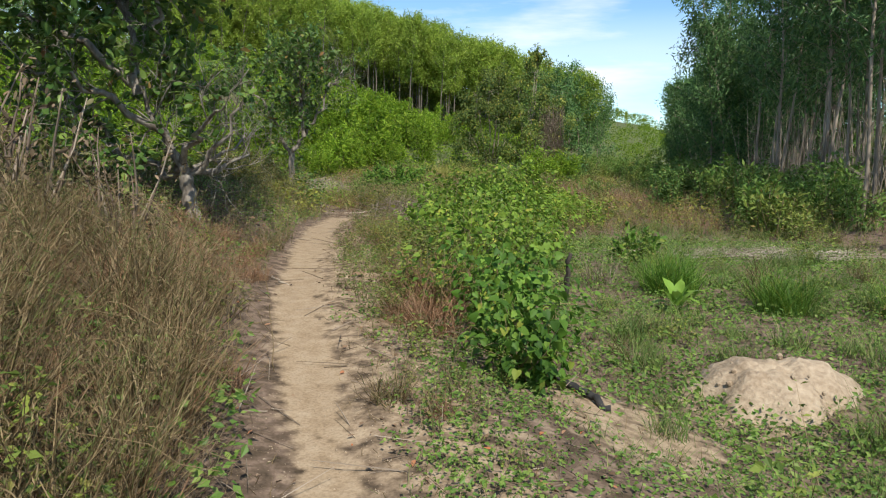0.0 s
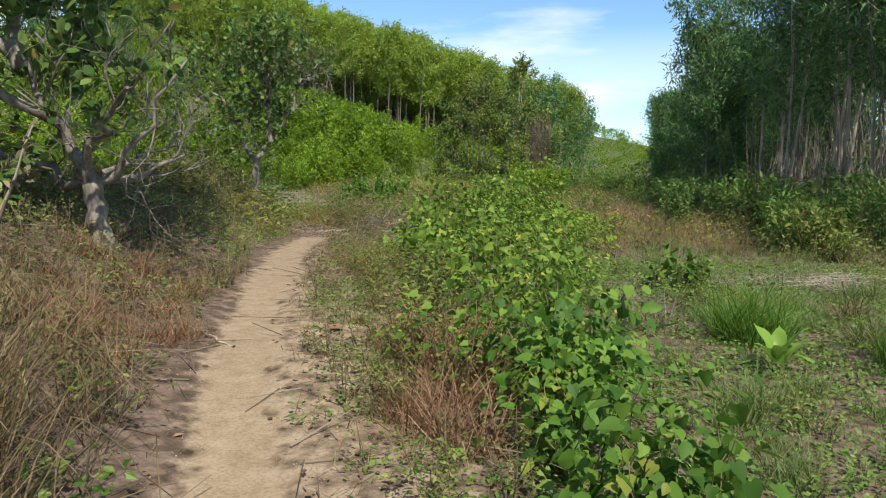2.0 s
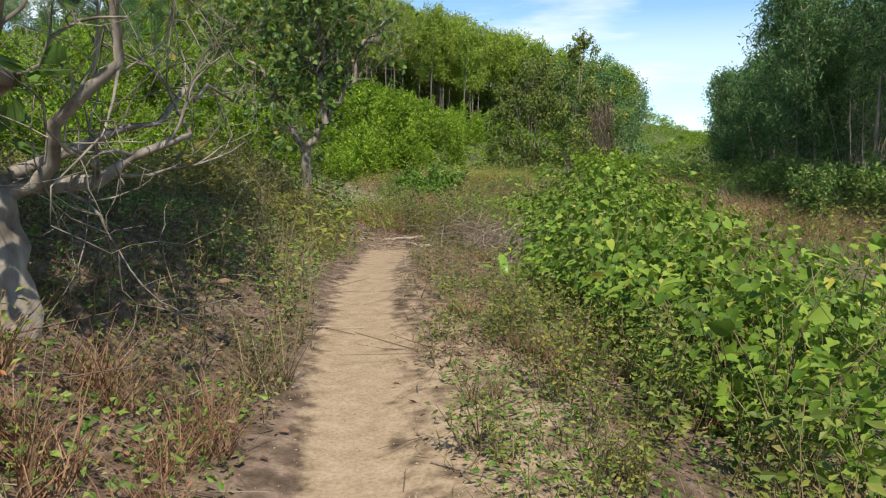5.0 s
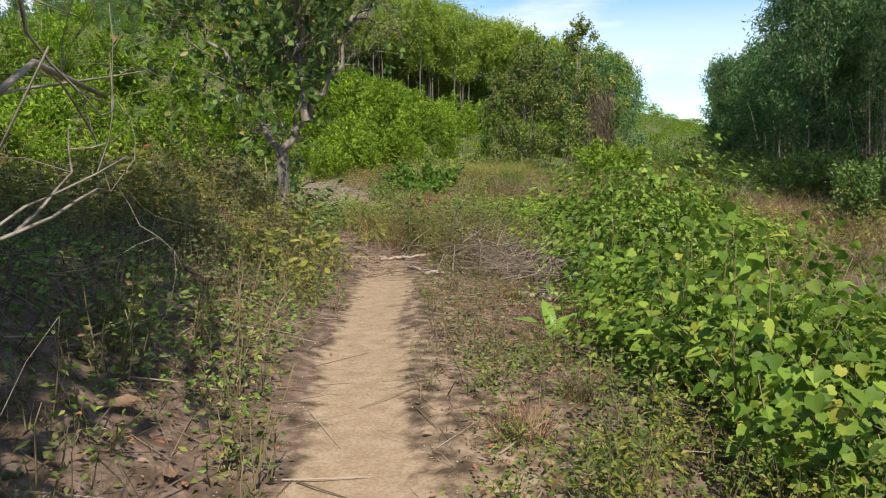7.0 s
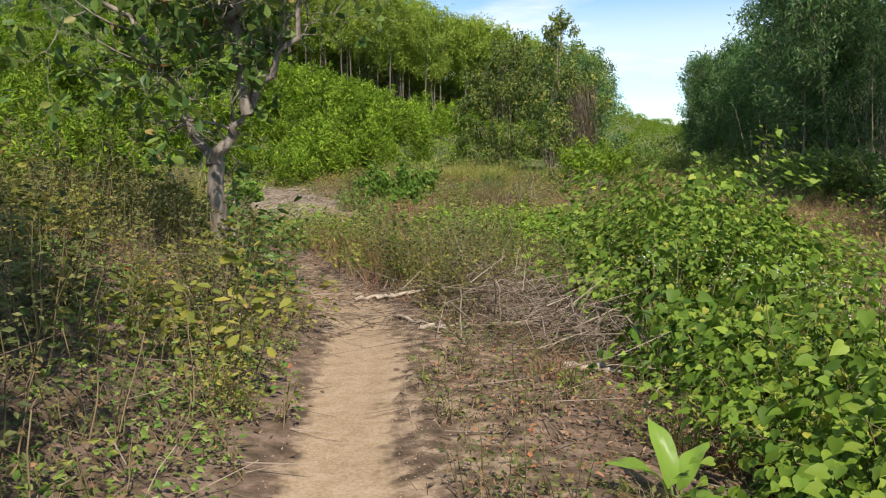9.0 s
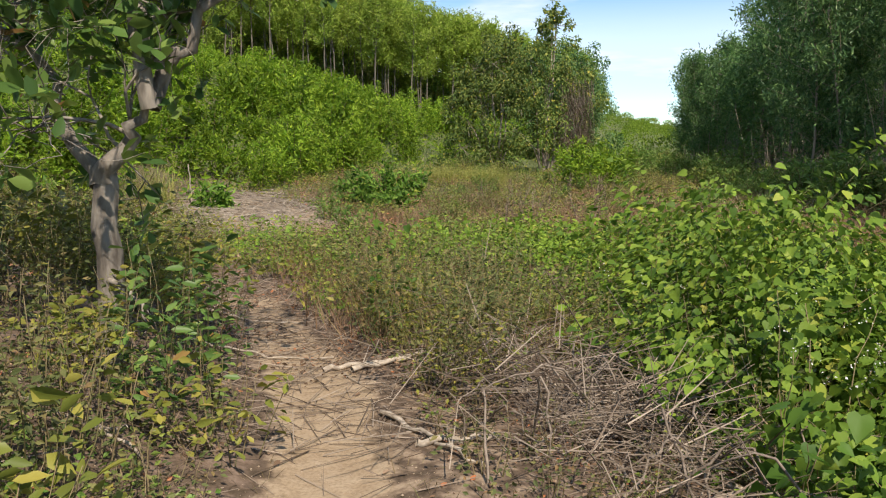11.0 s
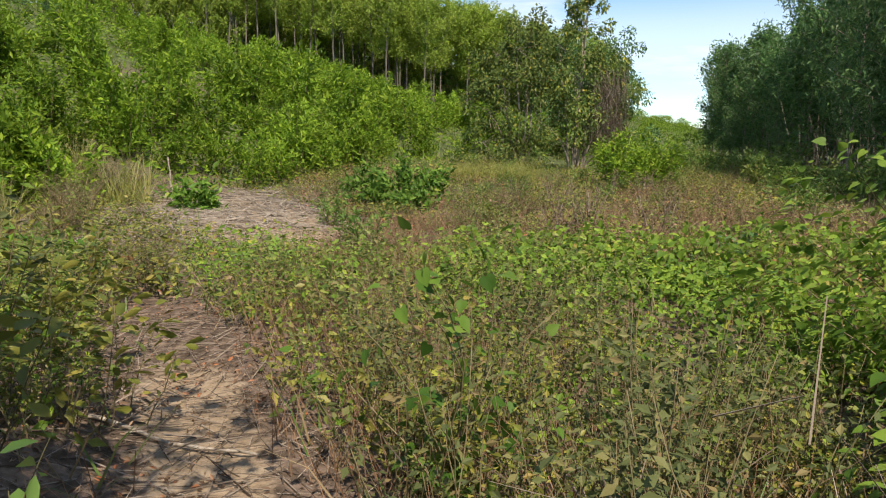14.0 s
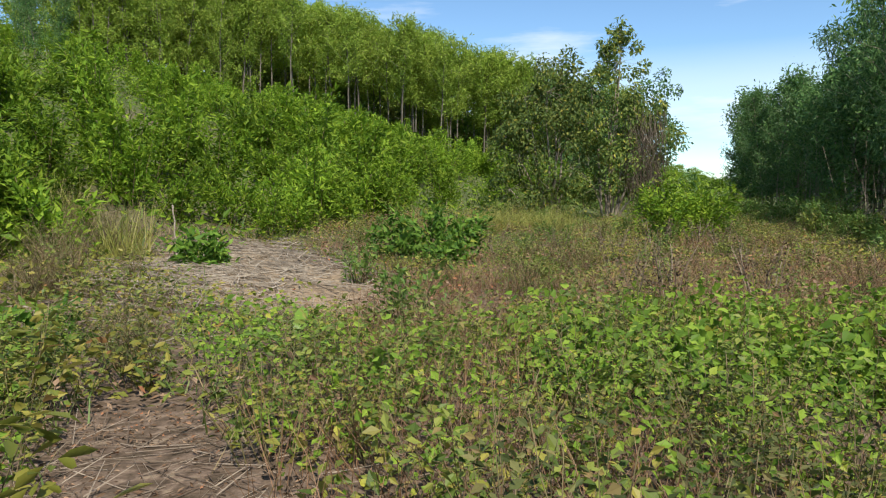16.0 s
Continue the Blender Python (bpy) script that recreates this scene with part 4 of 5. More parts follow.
# an unseen leafy tree added left of the start, to shade the dry grass
shrub(np.random.default_rng(345), height=4.0, radius=1.6, count=1500, leaf=0.2, width=0.6, mat=CASHEW, m=at_ground(-1.95, 0.6), label="unseen leafy tree added to shade the grass bank", name="cashew_tree", shape=OVATE, bark=CASHBARK, bottom=0.45, group="cashews")

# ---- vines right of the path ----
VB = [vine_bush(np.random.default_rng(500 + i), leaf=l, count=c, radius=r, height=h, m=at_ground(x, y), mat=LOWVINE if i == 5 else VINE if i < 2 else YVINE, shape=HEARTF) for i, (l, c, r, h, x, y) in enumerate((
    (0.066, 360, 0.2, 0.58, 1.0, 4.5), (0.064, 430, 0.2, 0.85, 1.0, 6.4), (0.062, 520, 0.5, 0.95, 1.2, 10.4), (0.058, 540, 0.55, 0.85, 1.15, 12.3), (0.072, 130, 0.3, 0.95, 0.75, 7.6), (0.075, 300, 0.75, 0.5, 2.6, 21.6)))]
y = 4.9
while y < 19:
    wide = float(np.interp(y, (5, 7, 8, 9.5, 10.5, 12, 14.5, 15.5, 18), (0.08, 0.1, 0.3, 0.45, 0.8, 1.05, 1.0, 0.6, 0.6)))
    mid = float(np.interp(y, (5, 6.5, 8, 10, 12, 14.5, 15.5, 18), (0.98, 1.02, 1.0, 1.15, 1.35, 1.5, 1.95, 2.0)))
    for _ in range(int(1 + wide * 2.8)):
        x = mid + rng.uniform(-wide, wide)
        place_copy(VB[int(rng.integers(0, 2)) if y < 6.8 else (4 if y < 10 and rng.uniform() < 0.75 else int(rng.integers(2, 4)))], at_ground(x, y + rng.uniform(-0.2, 0.2), 0.03, rng.uniform(0, 6.28), rng.uniform(0.7, 1.1)))
    y += 0.42
for i in range(72):
    x, y = rng.uniform(-0.4, 5.0), rng.uniform(19.6, 26.5)
    place_copy(VB[5], at_ground(x, y, 0.03, rng.uniform(0, 6.28), rng.uniform(0.7, 1.25)))
for x, y, s in ((1.25, 17.0, 1.35), (1.6, 16.7, 1.3), (1.5, 17.5, 1.4), (1.9, 17.2, 1.2), (1.15, 15.4, 1.2), (1.45, 15.9, 1.25)):
    place_copy(VB[2 + int(y * 10) % 2], at_ground(x, y, 0.05, y * 7, s * 0.95))
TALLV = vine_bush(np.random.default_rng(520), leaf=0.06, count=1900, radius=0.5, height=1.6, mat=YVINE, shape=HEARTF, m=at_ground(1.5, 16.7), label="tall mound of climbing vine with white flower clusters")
for x, y, s in ((1.75, 16.9, 1.0), (2.2, 17.6, 1.0), (2.4, 18.6, 1.3), (2.2, 19.3, 1.15), (2.9, 18.0, 0.95), (2.7, 16.9, 0.9), (3.0, 19.2, 1.0)):
    place_copy(TALLV, at_ground(x, y, 0.04, y * 5 + x, s))
for i, (x, y, l, c, r, h) in enumerate(((-1.08, 17.95, 0.058, 150, 0.08, 0.98), (0.6, 14.6, 0.09, 130, 0.3, 0.5), (0.95, 14.9, 0.09, 170, 0.35, 0.75))):
    vine_bush(np.random.default_rng(540 + i), leaf=l, count=c, radius=r, height=h, m=at_ground(x, y), shape=HEARTF, label="upright plant with large heart-shaped green leaves")

# ---- weeds ----
WD = [weed(np.random.default_rng(600 + i), height=h, stems=s, leaf=l, mat=mt, m=at_ground(x, y)) for i, (h, s, l, mt, x, y) in enumerate((
    (0.95, 10, 0.042, OLIVE, -0.5, 17.6), (0.8, 9, 0.038, YWEED, -0.9, 18.4), (0.6, 9, 0.05, WEED, 0.2, 7.2), (0.45, 8, 0.045, WEED, -2.4, 10.8)))]
LEAFY = weed(np.random.default_rng(621), height=0.95, stems=6, leaf=0.085, mat=CASHEW, per=18, shape=OVATE, m=at_ground(-2.05, 15.8), label="leafy dark green sapling at the foot of the cashew", group="broad-leaved weeds", spread=0.2, width=0.42)
for x, y, s in ((-2.25, 15.3, 0.75), (-2.3, 16.2, 0.8), (-2.15, 16.7, 0.8)):
    place_copy(LEAFY, at_ground(x, y, 0.02, x * 9, s))
YW = weed(np.random.default_rng(620), height=0.7, stems=8, leaf=0.085, mat=YWEED, per=18, shape=OVATE, m=at_ground(-2.1, 13.9), label="yellowing broad-leaved weed beside the path", group="broad-leaved weeds", spread=0.25)


def scatter(count, xr, yr, kinds, size, keep=None, clear=0.12):
    k = 0
    for _ in range(count * 4):
        if k >= count:
            return
        x, y = rng.uniform(*xr), rng.uniform(*yr)
        if abs(x - float(path_x(y))) < float(half_width(y)) + clear and y < 23.5:
            continue
        if keep and not keep(x, y):
            continue
        k += 1
        place_copy(kinds[int(rng.integers(0, len(kinds)))], at_ground(x, y, 0.02, rng.uniform(0, 6.28), rng.uniform(*size)))


def joined(name, label, category, count, xr, yr, kinds, size, keep=None, clear=0.1):
    """Plants past counting, joined into one mass for each material."""
    masses, k = {}, 0
    shapes = {ob.name: [(np.concatenate(g.v), g, mt) for g, mt in SHAPES[ob.name]] for ob in kinds}
    for _ in range(count * 5):
        if k >= count:
            break
        x, y = rng.uniform(*xr), rng.uniform(*yr)
        if (abs(x - float(path_x(y))) < float(half_width(y)) + clear and y < 22.5) or (keep and not keep(x, y)):
            continue
        k += 1
        s, a = rng.uniform(*size), rng.uniform(0, 6.283)
        turn = np.array([[math.cos(a), math.sin(a), 0], [-math.sin(a), math.cos(a), 0], [0, 0, 1]]) * s
        base = np.array([x, y, float(ground_z(x, y)) - 0.02])
        for v, gg, mt in shapes[kinds[int(rng.integers(0, len(kinds)))].name]:
            mass = masses.setdefault(mt.name, (Geo(), mt))[0]
            start = mass.n
            mass.v.append(v @ turn + base)
            mass.f += [f + start for f in gg.f]
            mass.s += gg.s
            mass.n += len(v)
    for mass, mt in masses.values():
        stuff(name, mass, mt, label, category)


scatter(75, (-1.4, 1.6), (15.8, 19.5), WD[:2], (0.65, 1.1), lambda x, y: x > path_x(y) + 0.65 and math.hypot((x - 0.2) / 0.75, (y - 16.2) / 1.3) > 1)
scatter(16, (-3.0, -0.7), (1.2, 3.4), [WD[2], WD[3]], (0.5, 0.9), lambda x, y: x < path_x(y) - 0.4)
scatter(45, (-4.6, -2.2), (16.0, 21.5), [WD[0], WD[1], YW], (0.7, 1.2), lambda x, y: x < path_x(y) - 0.5)
scatter(45, (-4.6, -1.6), (12.5, 16.5), [YW, WD[0], WD[1]], (0.5, 0.95), lambda x, y: x < path_x(y) - 0.5)
scatter(25, (-0.5, 0.8), (6.0, 10.5), [WD[2], WD[1]], (0.5, 0.95), lambda x, y: x > path_x(y) + 0.8)
scatter(40, (-0.9, 0.9), (3.5, 13.5), WD[2:], (0.25, 0.6), lambda x, y: x > path_x(y) + 0.4)
SM = [weed(np.random.default_rng(640 + i), height=h, stems=5, leaf=0.032, mat=mt, per=10, spread=0.1, m=at_ground(x, y), label="small sparse weed with tiny leaves") for i, (h, mt, x, y) in enumerate(((0.34, OLIVE, -2.0, 9.6), (0.24, WEED, -2.6, 11.6), (0.4, OLIVE, -1.95, 7.6)))]
WIDE = weed(np.random.default_rng(650), height=1.0, stems=9, leaf=0.06, mat=WEED, per=24, width=0.55, spread=0.3, m=at_ground(2.4, 28.0), label="bushy green weed in the field")
joined("low_weeds", "small grey-green weeds covering the shaded bank", "weeds", 430, (-6.0, -1.2), (5.5, 16.0), SM, (0.6, 1.3), lambda x, y: x < path_x(y) - 0.35, 0.05)
joined("verge_weeds", "small weeds on the sandy verge", "weeds", 150, (-1.2, 0.9), (3.0, 16.0), SM, (0.5, 1.0), lambda x, y: x > path_x(y) + 0.35, 0.05)
joined("tall_weeds", "tall thin green weeds closing in on the path", "weeds", 150, (-5.5, 0.6), (18.5, 24.5), WD[:2] + [WIDE], (0.6, 0.95), lambda x, y: abs(x - path_x(y)) > 0.55 and clearing(x, y) > 1.0, 0.3)
joined("bank_weeds", "mixed weeds on the bank above the path", "weeds", 75, (-9.0, -3.5), (8.0, 26.0), [WD[0], WD[3], YW], (0.7, 1.2))
joined("field_weeds", "mixed green and yellowing weeds over the far field", "weeds", 150, (-7.0, 15.0), (23.0, 48.0), [WIDE, WD[1], WIDE], (0.4, 1.05), lambda x, y: into_hill(x, y) < 3 and clearing(x, y) > 1.0)
CR = thing("creeper", "low green creeping herb on bare soil", "herb", at_ground(2.3, 3.3), "creeping herbs")
gc = Geo()
nc = 60
rc = np.random.default_rng(660)
ac, qc = rc.uniform(0, 6.283, nc), 0.26 * np.sqrt(rc.uniform(0, 1, nc))
leaves(gc, np.stack([qc * np.cos(ac), qc * np.sin(ac), rc.uniform(0.02, 0.11, nc)], 1), np.stack([np.cos(ac), np.sin(ac), rc.normal(0, 0.4, nc)], 1), rc.normal(0, 0.4, (nc, 3)) + np.array([0, -0.2, 1]), rc.uniform(0.025, 0.055, nc), rc.uniform(0.016, 0.034, nc), LANCE)
part("foliage", gc, CREEPER, CR)
joined("creeping_herbs", "low green creeping herbs over the dug soil", "herbs", 800, (1.5, 8.0), (1.5, 15.0), [CR], (0.6, 1.3), lambda x, y: x > 1.6 and math.hypot(x - 3.0, y - 5.3) > 0.45 and lumps(x * 0.7, y * 0.7) > -0.25)
joined("verge_herbs", "low green herbs on the sandy verge", "herbs", 170, (-0.6, 1.4), (1.8, 12.0), [CR], (0.4, 0.9), lambda x, y: x > path_x(y) + 0.4)
joined("lower_weeds", "low green weeds over the dug field", "weeds", 130, (1.6, 10.0), (2.0, 21.0), WD[2:] + SM[:1] + [WIDE], (0.4, 0.9), lambda x, y: x > 2.0 + 0.02 * y and math.hypot(x - 2.6, y - 4.3) > 0.7)

# ---- grass ----
GT = [grass_tuft(np.random.default_rng(700), STRAW, 0.85, 150, 0.16, 0.25, 0.9, heads=30, headmat=STRAW, m=at_ground(-0.95, 3.3), label="tall dry grass tuft with feathery seed heads"),
      grass_tuft(np.random.default_rng(701), STRAW, 0.55, 120, 0.14, 0.4, 1.1, m=at_ground(-1.5, 4.3)),
      grass_tuft(np.random.default_rng(702), RUST, 0.5, 140, 0.15, 0.4, 1.3, m=at_ground(0.2, 5.6), label="rust-brown dry grass tuft beside the vines"),
      grass_tuft(np.random.default_rng(703), GREENG, 0.4, 120, 0.16, 0.35, 1.0, m=at_ground(2.2, 6.6), label="low green grass tuft"),
      grass_tuft(np.random.default_rng(704), VINE, 0.8, 720, 0.34, 0.3, 1.0, 0.011, m=at_ground(3.4, 8.9), label="large green clump of tall grass"),
      grass_tuft(np.random.default_rng(705), YGRASS, 0.9, 200, 0.35, 0.25, 0.7, 0.014, m=at_ground(4.2, 46.0), label="clump of yellow-green tall grass")]
for x, y, s in ((0.42, 5.5, 1.1), (0.3, 6.0, 1.1), (0.52, 6.25, 1.3), (0.32, 6.55, 1.3), (0.15, 6.9, 1.1), (0.55, 6.8, 1.25), (0.4, 7.3, 1.1)):
    place_copy(GT[2], at_ground(x, y, 0.02, y * 5, s))
place_copy(GT[4], at_ground(4.35, 7.9, 0.02, 2.0, 0.85))
place_copy(GT[4], at_ground(5.6, 7.6, 0.02, 1.0, 0.8))
scatter(85, (-2.6, 0.0), (1.2, 5.0), [GT[0], GT[1], GT[0], GT[2]], (0.6, 1.15), lambda x, y: x < path_x(y) - 0.7)
joined("bank_tufts", "dry straw and rust-brown grass crowding the bank", "grass", 90, (-3.6, 0.0), (0.6, 5.2), [GT[0], GT[1], GT[0], GT[2]], (0.6, 1.15), lambda x, y: x < path_x(y) - 0.72)
scatter(35, (-3.5, -0.5), (1.5, 9.0), [GT[2], GT[1]], (0.5, 1.0), lambda x, y: x < path_x(y) - 0.3)
scatter(24, (-2.4, -1.2), (5.8, 8.4), [GT[2]], (0.5, 0.9), lambda x, y: x < path_x(y) - 0.4)
scatter(34, (-0.6, 0.8), (3.5, 15.0), [GT[2], GT[1]], (0.3, 0.75), lambda x, y: x > path_x(y) + 0.35)
scatter(80, (1.3, 6.0), (2.0, 14.0), [GT[3]], (0.5, 1.2), lambda x, y: x > 1.7 + 0.02 * y and math.hypot(x - 2.6, y - 4.3) > 0.6)
joined("ridge_shrubs", "green shrubs crowding below the plantation", "shrubs", 60, (-40.0, 14.0), (74.0, 82.0), YSH, (0.6, 1.0))
joined("plantation_undergrowth", "dark green undergrowth between the plantation trunks", "undergrowth", 70, (-44.0, 20.0), (88.0, 97.0), UND, (2.6, 4.0))
joined("upper_shrubs", "bright green shrubs over the upper slope", "shrubs", 85, (-40.0, 14.0), (60.0, 77.0), YSH, (0.8, 1.2), lambda x, y: 1.2 < into_hill(x, y) < 26)
joined("wood_undergrowth", "dark undergrowth closing the back of the stand", "undergrowth", 32, (21.0, 33.0), (12.0, 66.0), UND, (2.4, 4.0), lambda x, y: 21 + (y - 12) * 0.2 < x < 26 + (y - 12) * 0.2)
joined("valley_bushes", "green bushes filling the valley beyond the field", "bushes", 90, (8.0, 26.0), (47.0, 82.0), UND, (0.8, 1.5), lambda x, y: x < 11.5 + (y - 17) * 0.22)
joined("bank_grass", "dry and green grass on the bank", "grass", 80, (-7.0, -0.4), (-2.5, 5.2), [GT[0], GT[1], GT[3]], (0.6, 1.1), lambda x, y: x < path_x(y) - 0.95)
joined("lower_grass", "green grass over the lower field", "grass", 110, (1.8, 10.5), (3.0, 21.0), [GT[3], GT[3], GT[1]], (0.6, 1.3), lambda x, y: x > 1.9 + 0.02 * y and math.hypot(x - 2.6, y - 4.3) > 0.6)
joined("far_grass", "dry and green grass tufts over the far field", "grass", 120, (-7.0, 15.0), (24.5, 48.0), [GT[1], GT[2], GT[3], GT[0]], (0.6, 1.2), lambda x, y: into_hill(x, y) < 2 and clearing(x, y) > 1.05)
scatter(24, (1.0, 4.6), (40.5, 43.5), [GT[5]], (0.6, 1.0))
joined("slope_tufts", "tall dry grass at the foot of the slope", "grass", 110, (-17.0, -6.6), (25.0, 36.0), [GT[0], GT[1], GT[0], GT[5]], (1.0, 1.7), lambda x, y: clearing(x, y) > 1.05)

# loose ground cover that nobody could count
def cover(name, mat, label, category, count, xr, yr, height, width, lean, bend, keep):
    x, y = rng.uniform(*xr, count), rng.uniform(*yr, count)
    ok = keep(x, y) & ((np.abs(x - path_x(y)) > half_width(y) + rng.uniform(-0.05, 0.25, count)) | (y > 23.5)) & (clearing(x, y) > 0.95 + rng.normal(0, 0.14, count))
    x, y = x[ok], y[ok]
    gg = Geo()
    blades(gg, rng, np.stack([x, y, ground_z(x, y) - 0.01], 1), height * rng.uniform(0.5, 1.3, len(x)), width, lean, bend, 2)
    stuff(name, gg, mat, label, category)


def patchy(x, y, f, level):
    return np.sin(f * x + 1.3 * f * y) * np.sin(f * 1.1 * y - 0.6 * f * x + 2) + rng.normal(0, 0.35, len(x)) > level


cover("dry_grass", STRAW, "short dry grass scattered over sandy soil", "grass", 42000, (-5, 2), (-1, 16), 0.16, 0.005, 0.6, 1.0, lambda x, y: patchy(x, y, 2.0, 0.1))
cover("green_grass", GREENG, "low green grass over the lower field", "grass", 60000, (1.2, 9.5), (1.5, 20), 0.17, 0.006, 0.6, 1.1, lambda x, y: patchy(x, y, 1.5, -0.2) & (x < 8.4 + rng.normal(0, 0.8, len(x))) & (y > 2.2 + rng.normal(0, 0.6, len(x))))
cover("outer_grass", STRAW, "sparse dry and green grass over the land around", "grass", 42000, (-24, 24), (-10, 26), 0.34, 0.014, 0.5, 1.0, lambda x, y: ((x < -4.0) | (x > 7.0) | (y < 0.5)) & (np.abs(x - path_x(y)) > 1.0) & patchy(x, y, 0.6, -0.3))
cover("outer_herbs", GREENG, "sparse green herbs over the land around", "grass", 26000, (-24, 24), (-10, 26), 0.28, 0.018, 0.6, 1.1, lambda x, y: ((x < -4.5) | (x > 7.5) | (y < 0.5)) & (np.abs(x - path_x(y)) > 1.0) & patchy(-x, y, 0.5, 0.0))
cover("grass_brush", BRUSH, "dark brown tangle of dead stems under the dry grass", "brush", 42000, (-5.5, 0.0), (-0.5, 7.5), 0.42, 0.007, 0.6, 1.2, lambda x, y: (x < path_x(y) - 0.5) & (x > -4.2 + rng.normal(0, 0.7, len(x))) & (y > 0.8 + rng.normal(0, 0.5, len(x))) & (y < 5.4 + rng.normal(0, 0.7, len(x))))
cover("dry_brush", BRUSH, "dark brown dead stems matted over the bank", "brush", 28000, (-6.0, -1.5), (7.0, 16.0), 0.36, 0.006, 1.0, 1.5, lambda x, y: (x < path_x(y) - 0.6) & patchy(x, y, 1.3, -0.3))
cover("field_grass", STRAW, "knee-high dry grass over the far field", "grass", 52000, (-8, 16), (18, 48), 0.45, 0.013, 0.4, 0.9, lambda x, y: patchy(x, y, 0.6, 0.0) & (into_hill(x, y) < 4))
cover("field_stems", RUST, "tall thin rust-brown dry stems among the weeds", "grass", 20000, (-2.4, 8), (17.5, 30), 0.75, 0.006, 0.35, 0.7, lambda x, y: patchy(x, y, 0.9, 0.0))
cover("red_grass", RUST, "reddish dry grass patches in the far field", "grass", 26000, (-4, 11), (26, 42), 0.5, 0.014, 0.4, 0.9, lambda x, y: patchy(x, -y, 0.5, 0.25) & (into_hill(x, y) < 2))
cover("field_herbs", GREENG, "green grass and herbs over the far field", "grass", 42000, (-8, 16), (17, 50), 0.4, 0.015, 0.4, 0.9, lambda x, y: patchy(-x, y, 0.7, -0.1) & (into_hill(x, y) < 5))
cover("slope_grass", GREENG, "rough green and dry grass between the shrubs", "grass", 22000, (-45, 18), (28, 86), 0.6, 0.06, 0.4, 0.9, lambda x, y: into_hill(x, y) > 1)

def carpet(name, mat, label, category, count, xr, yr, low, high, size, width, keep, patch=0.6, clear=0.12):
    """Loose leaves of plants that nobody could count, thicker in patches."""
    x, y = rng.uniform(*xr, count), rng.uniform(*yr, count)
    wave = lumps(x * patch + 4, y * patch) + 0.5 * lumps(x * patch * 0.37, y * patch * 0.37 + 9)
    ok = keep(x, y) & ((np.abs(x - path_x(y)) > half_width(y) + clear + rng.exponential(0.08, count)) | (y > 22.8)) & (wave + rng.normal(0, 0.25, count) > -0.25)
    x, y, wave = x[ok], y[ok], wave[ok]
    n = len(x)
    up = low + (high - low) * np.clip(0.45 + wave, 0.1, 1) * rng.uniform(0, 1, n)
    a = rng.uniform(0, 6.283, n)
    s = size * rng.uniform(0.5, 1.4, n)
    gg = Geo()
    leaves(gg, np.stack([x, y, ground_z(x, y) + up], 1), np.stack([np.cos(a), np.sin(a), rng.normal(-0.1, 0.5, n)], 1), rng.normal(0, 0.55, (n, 3)) + np.array([0, -0.45, 0.75]), s, s * width)
    stuff(name, gg, mat, label, category)


far_field = lambda x, y: (into_hill(x, y) < 3) & (clearing(x, y) > 1.0 + rng.normal(0, 0.16, len(x)))
carpet("field_foliage", YWEED, "yellow-green herb foliage over the far field", "herbs", 52000, (-8, 14), (18.5, 47), 0.03, 0.5, 0.085, 0.5, far_field)
carpet("field_undergrowth", WEED, "darker green herb foliage over the far field", "herbs", 26000, (-7, 16), (19, 50), 0.02, 0.4, 0.10, 0.5, far_field, 0.9)
carpet("dry_foliage", LITTER, "dry reddish-brown foliage patches in the field", "herbs", 24000, (-4, 12), (22, 44), 0.02, 0.5, 0.065, 0.5, far_field, 0.45)
carpet("bank_foliage", OLIVE, "small olive foliage over the shaded bank", "herbs", 30000, (-5.5, -1.2), (5.5, 18), 0.01, 0.2, 0.032, 0.5, lambda x, y: x < path_x(y) - 0.3, 1.1)
carpet("bank_dry_foliage", LITTER, "dry brown foliage over the shaded bank", "herbs", 14000, (-6, -1.2), (4.5, 20), 0.01, 0.16, 0.035, 0.45, lambda x, y: x < path_x(y) - 0.3, 1.7)
carpet("bank_herbs", CREEPER, "low green herbs creeping over the bank", "herbs", 11000, (-3.6, -1.4), (7.5, 15), 0.005, 0.16, 0.04, 0.55, lambda x, y: x < path_x(y) - 0.35, 1.2, 0.15)
carpet("verge_foliage", OLIVE, "sparse small herbs on the sandy verge", "herbs", 9000, (-1.2, 1.2), (9.5, 20), 0.01, 0.25, 0.035, 0.5, lambda x, y: (x > path_x(y) + 0.4) & (np.hypot((x - 0.2) / 0.75, (y - 16.2) / 1.3) > 1), 1.3, 0.2)
carpet("grass_foliage", CREEPER, "green herbs at the foot of the dry grass", "herbs", 9000, (-4, -0.4), (0.8, 5.0), 0.01, 0.28, 0.05, 0.55, lambda x, y: x < path_x(y) - 0.3, 0.8, 0.15)
carpet("near_foliage", LOWVINE, "bright low foliage of vines and herbs beyond the path", "herbs", 24000, (-5, 5), (18.6, 26), 0.05, 0.75, 0.06, 0.6, lambda x, y: (np.abs(x - path_x(y)) > 0.6) & far_field(x, y), 0.7)
carpet("low_field_foliage", CREEPER, "low green herb foliage over the dug field", "herbs", 46000, (1.2, 8.5), (1.6, 16), 0.005, 0.15, 0.042, 0.55, lambda x, y: (x > 1.3) & (x < 7.4 + rng.normal(0, 0.7, len(x))) & (y > 2.2 + rng.normal(0, 0.5, len(x))) & (np.hypot(x - 3.0, y - 5.3) > 0.36) & (np.hypot(x - 1.6, y - 4.1) > 0.6), 0.9)
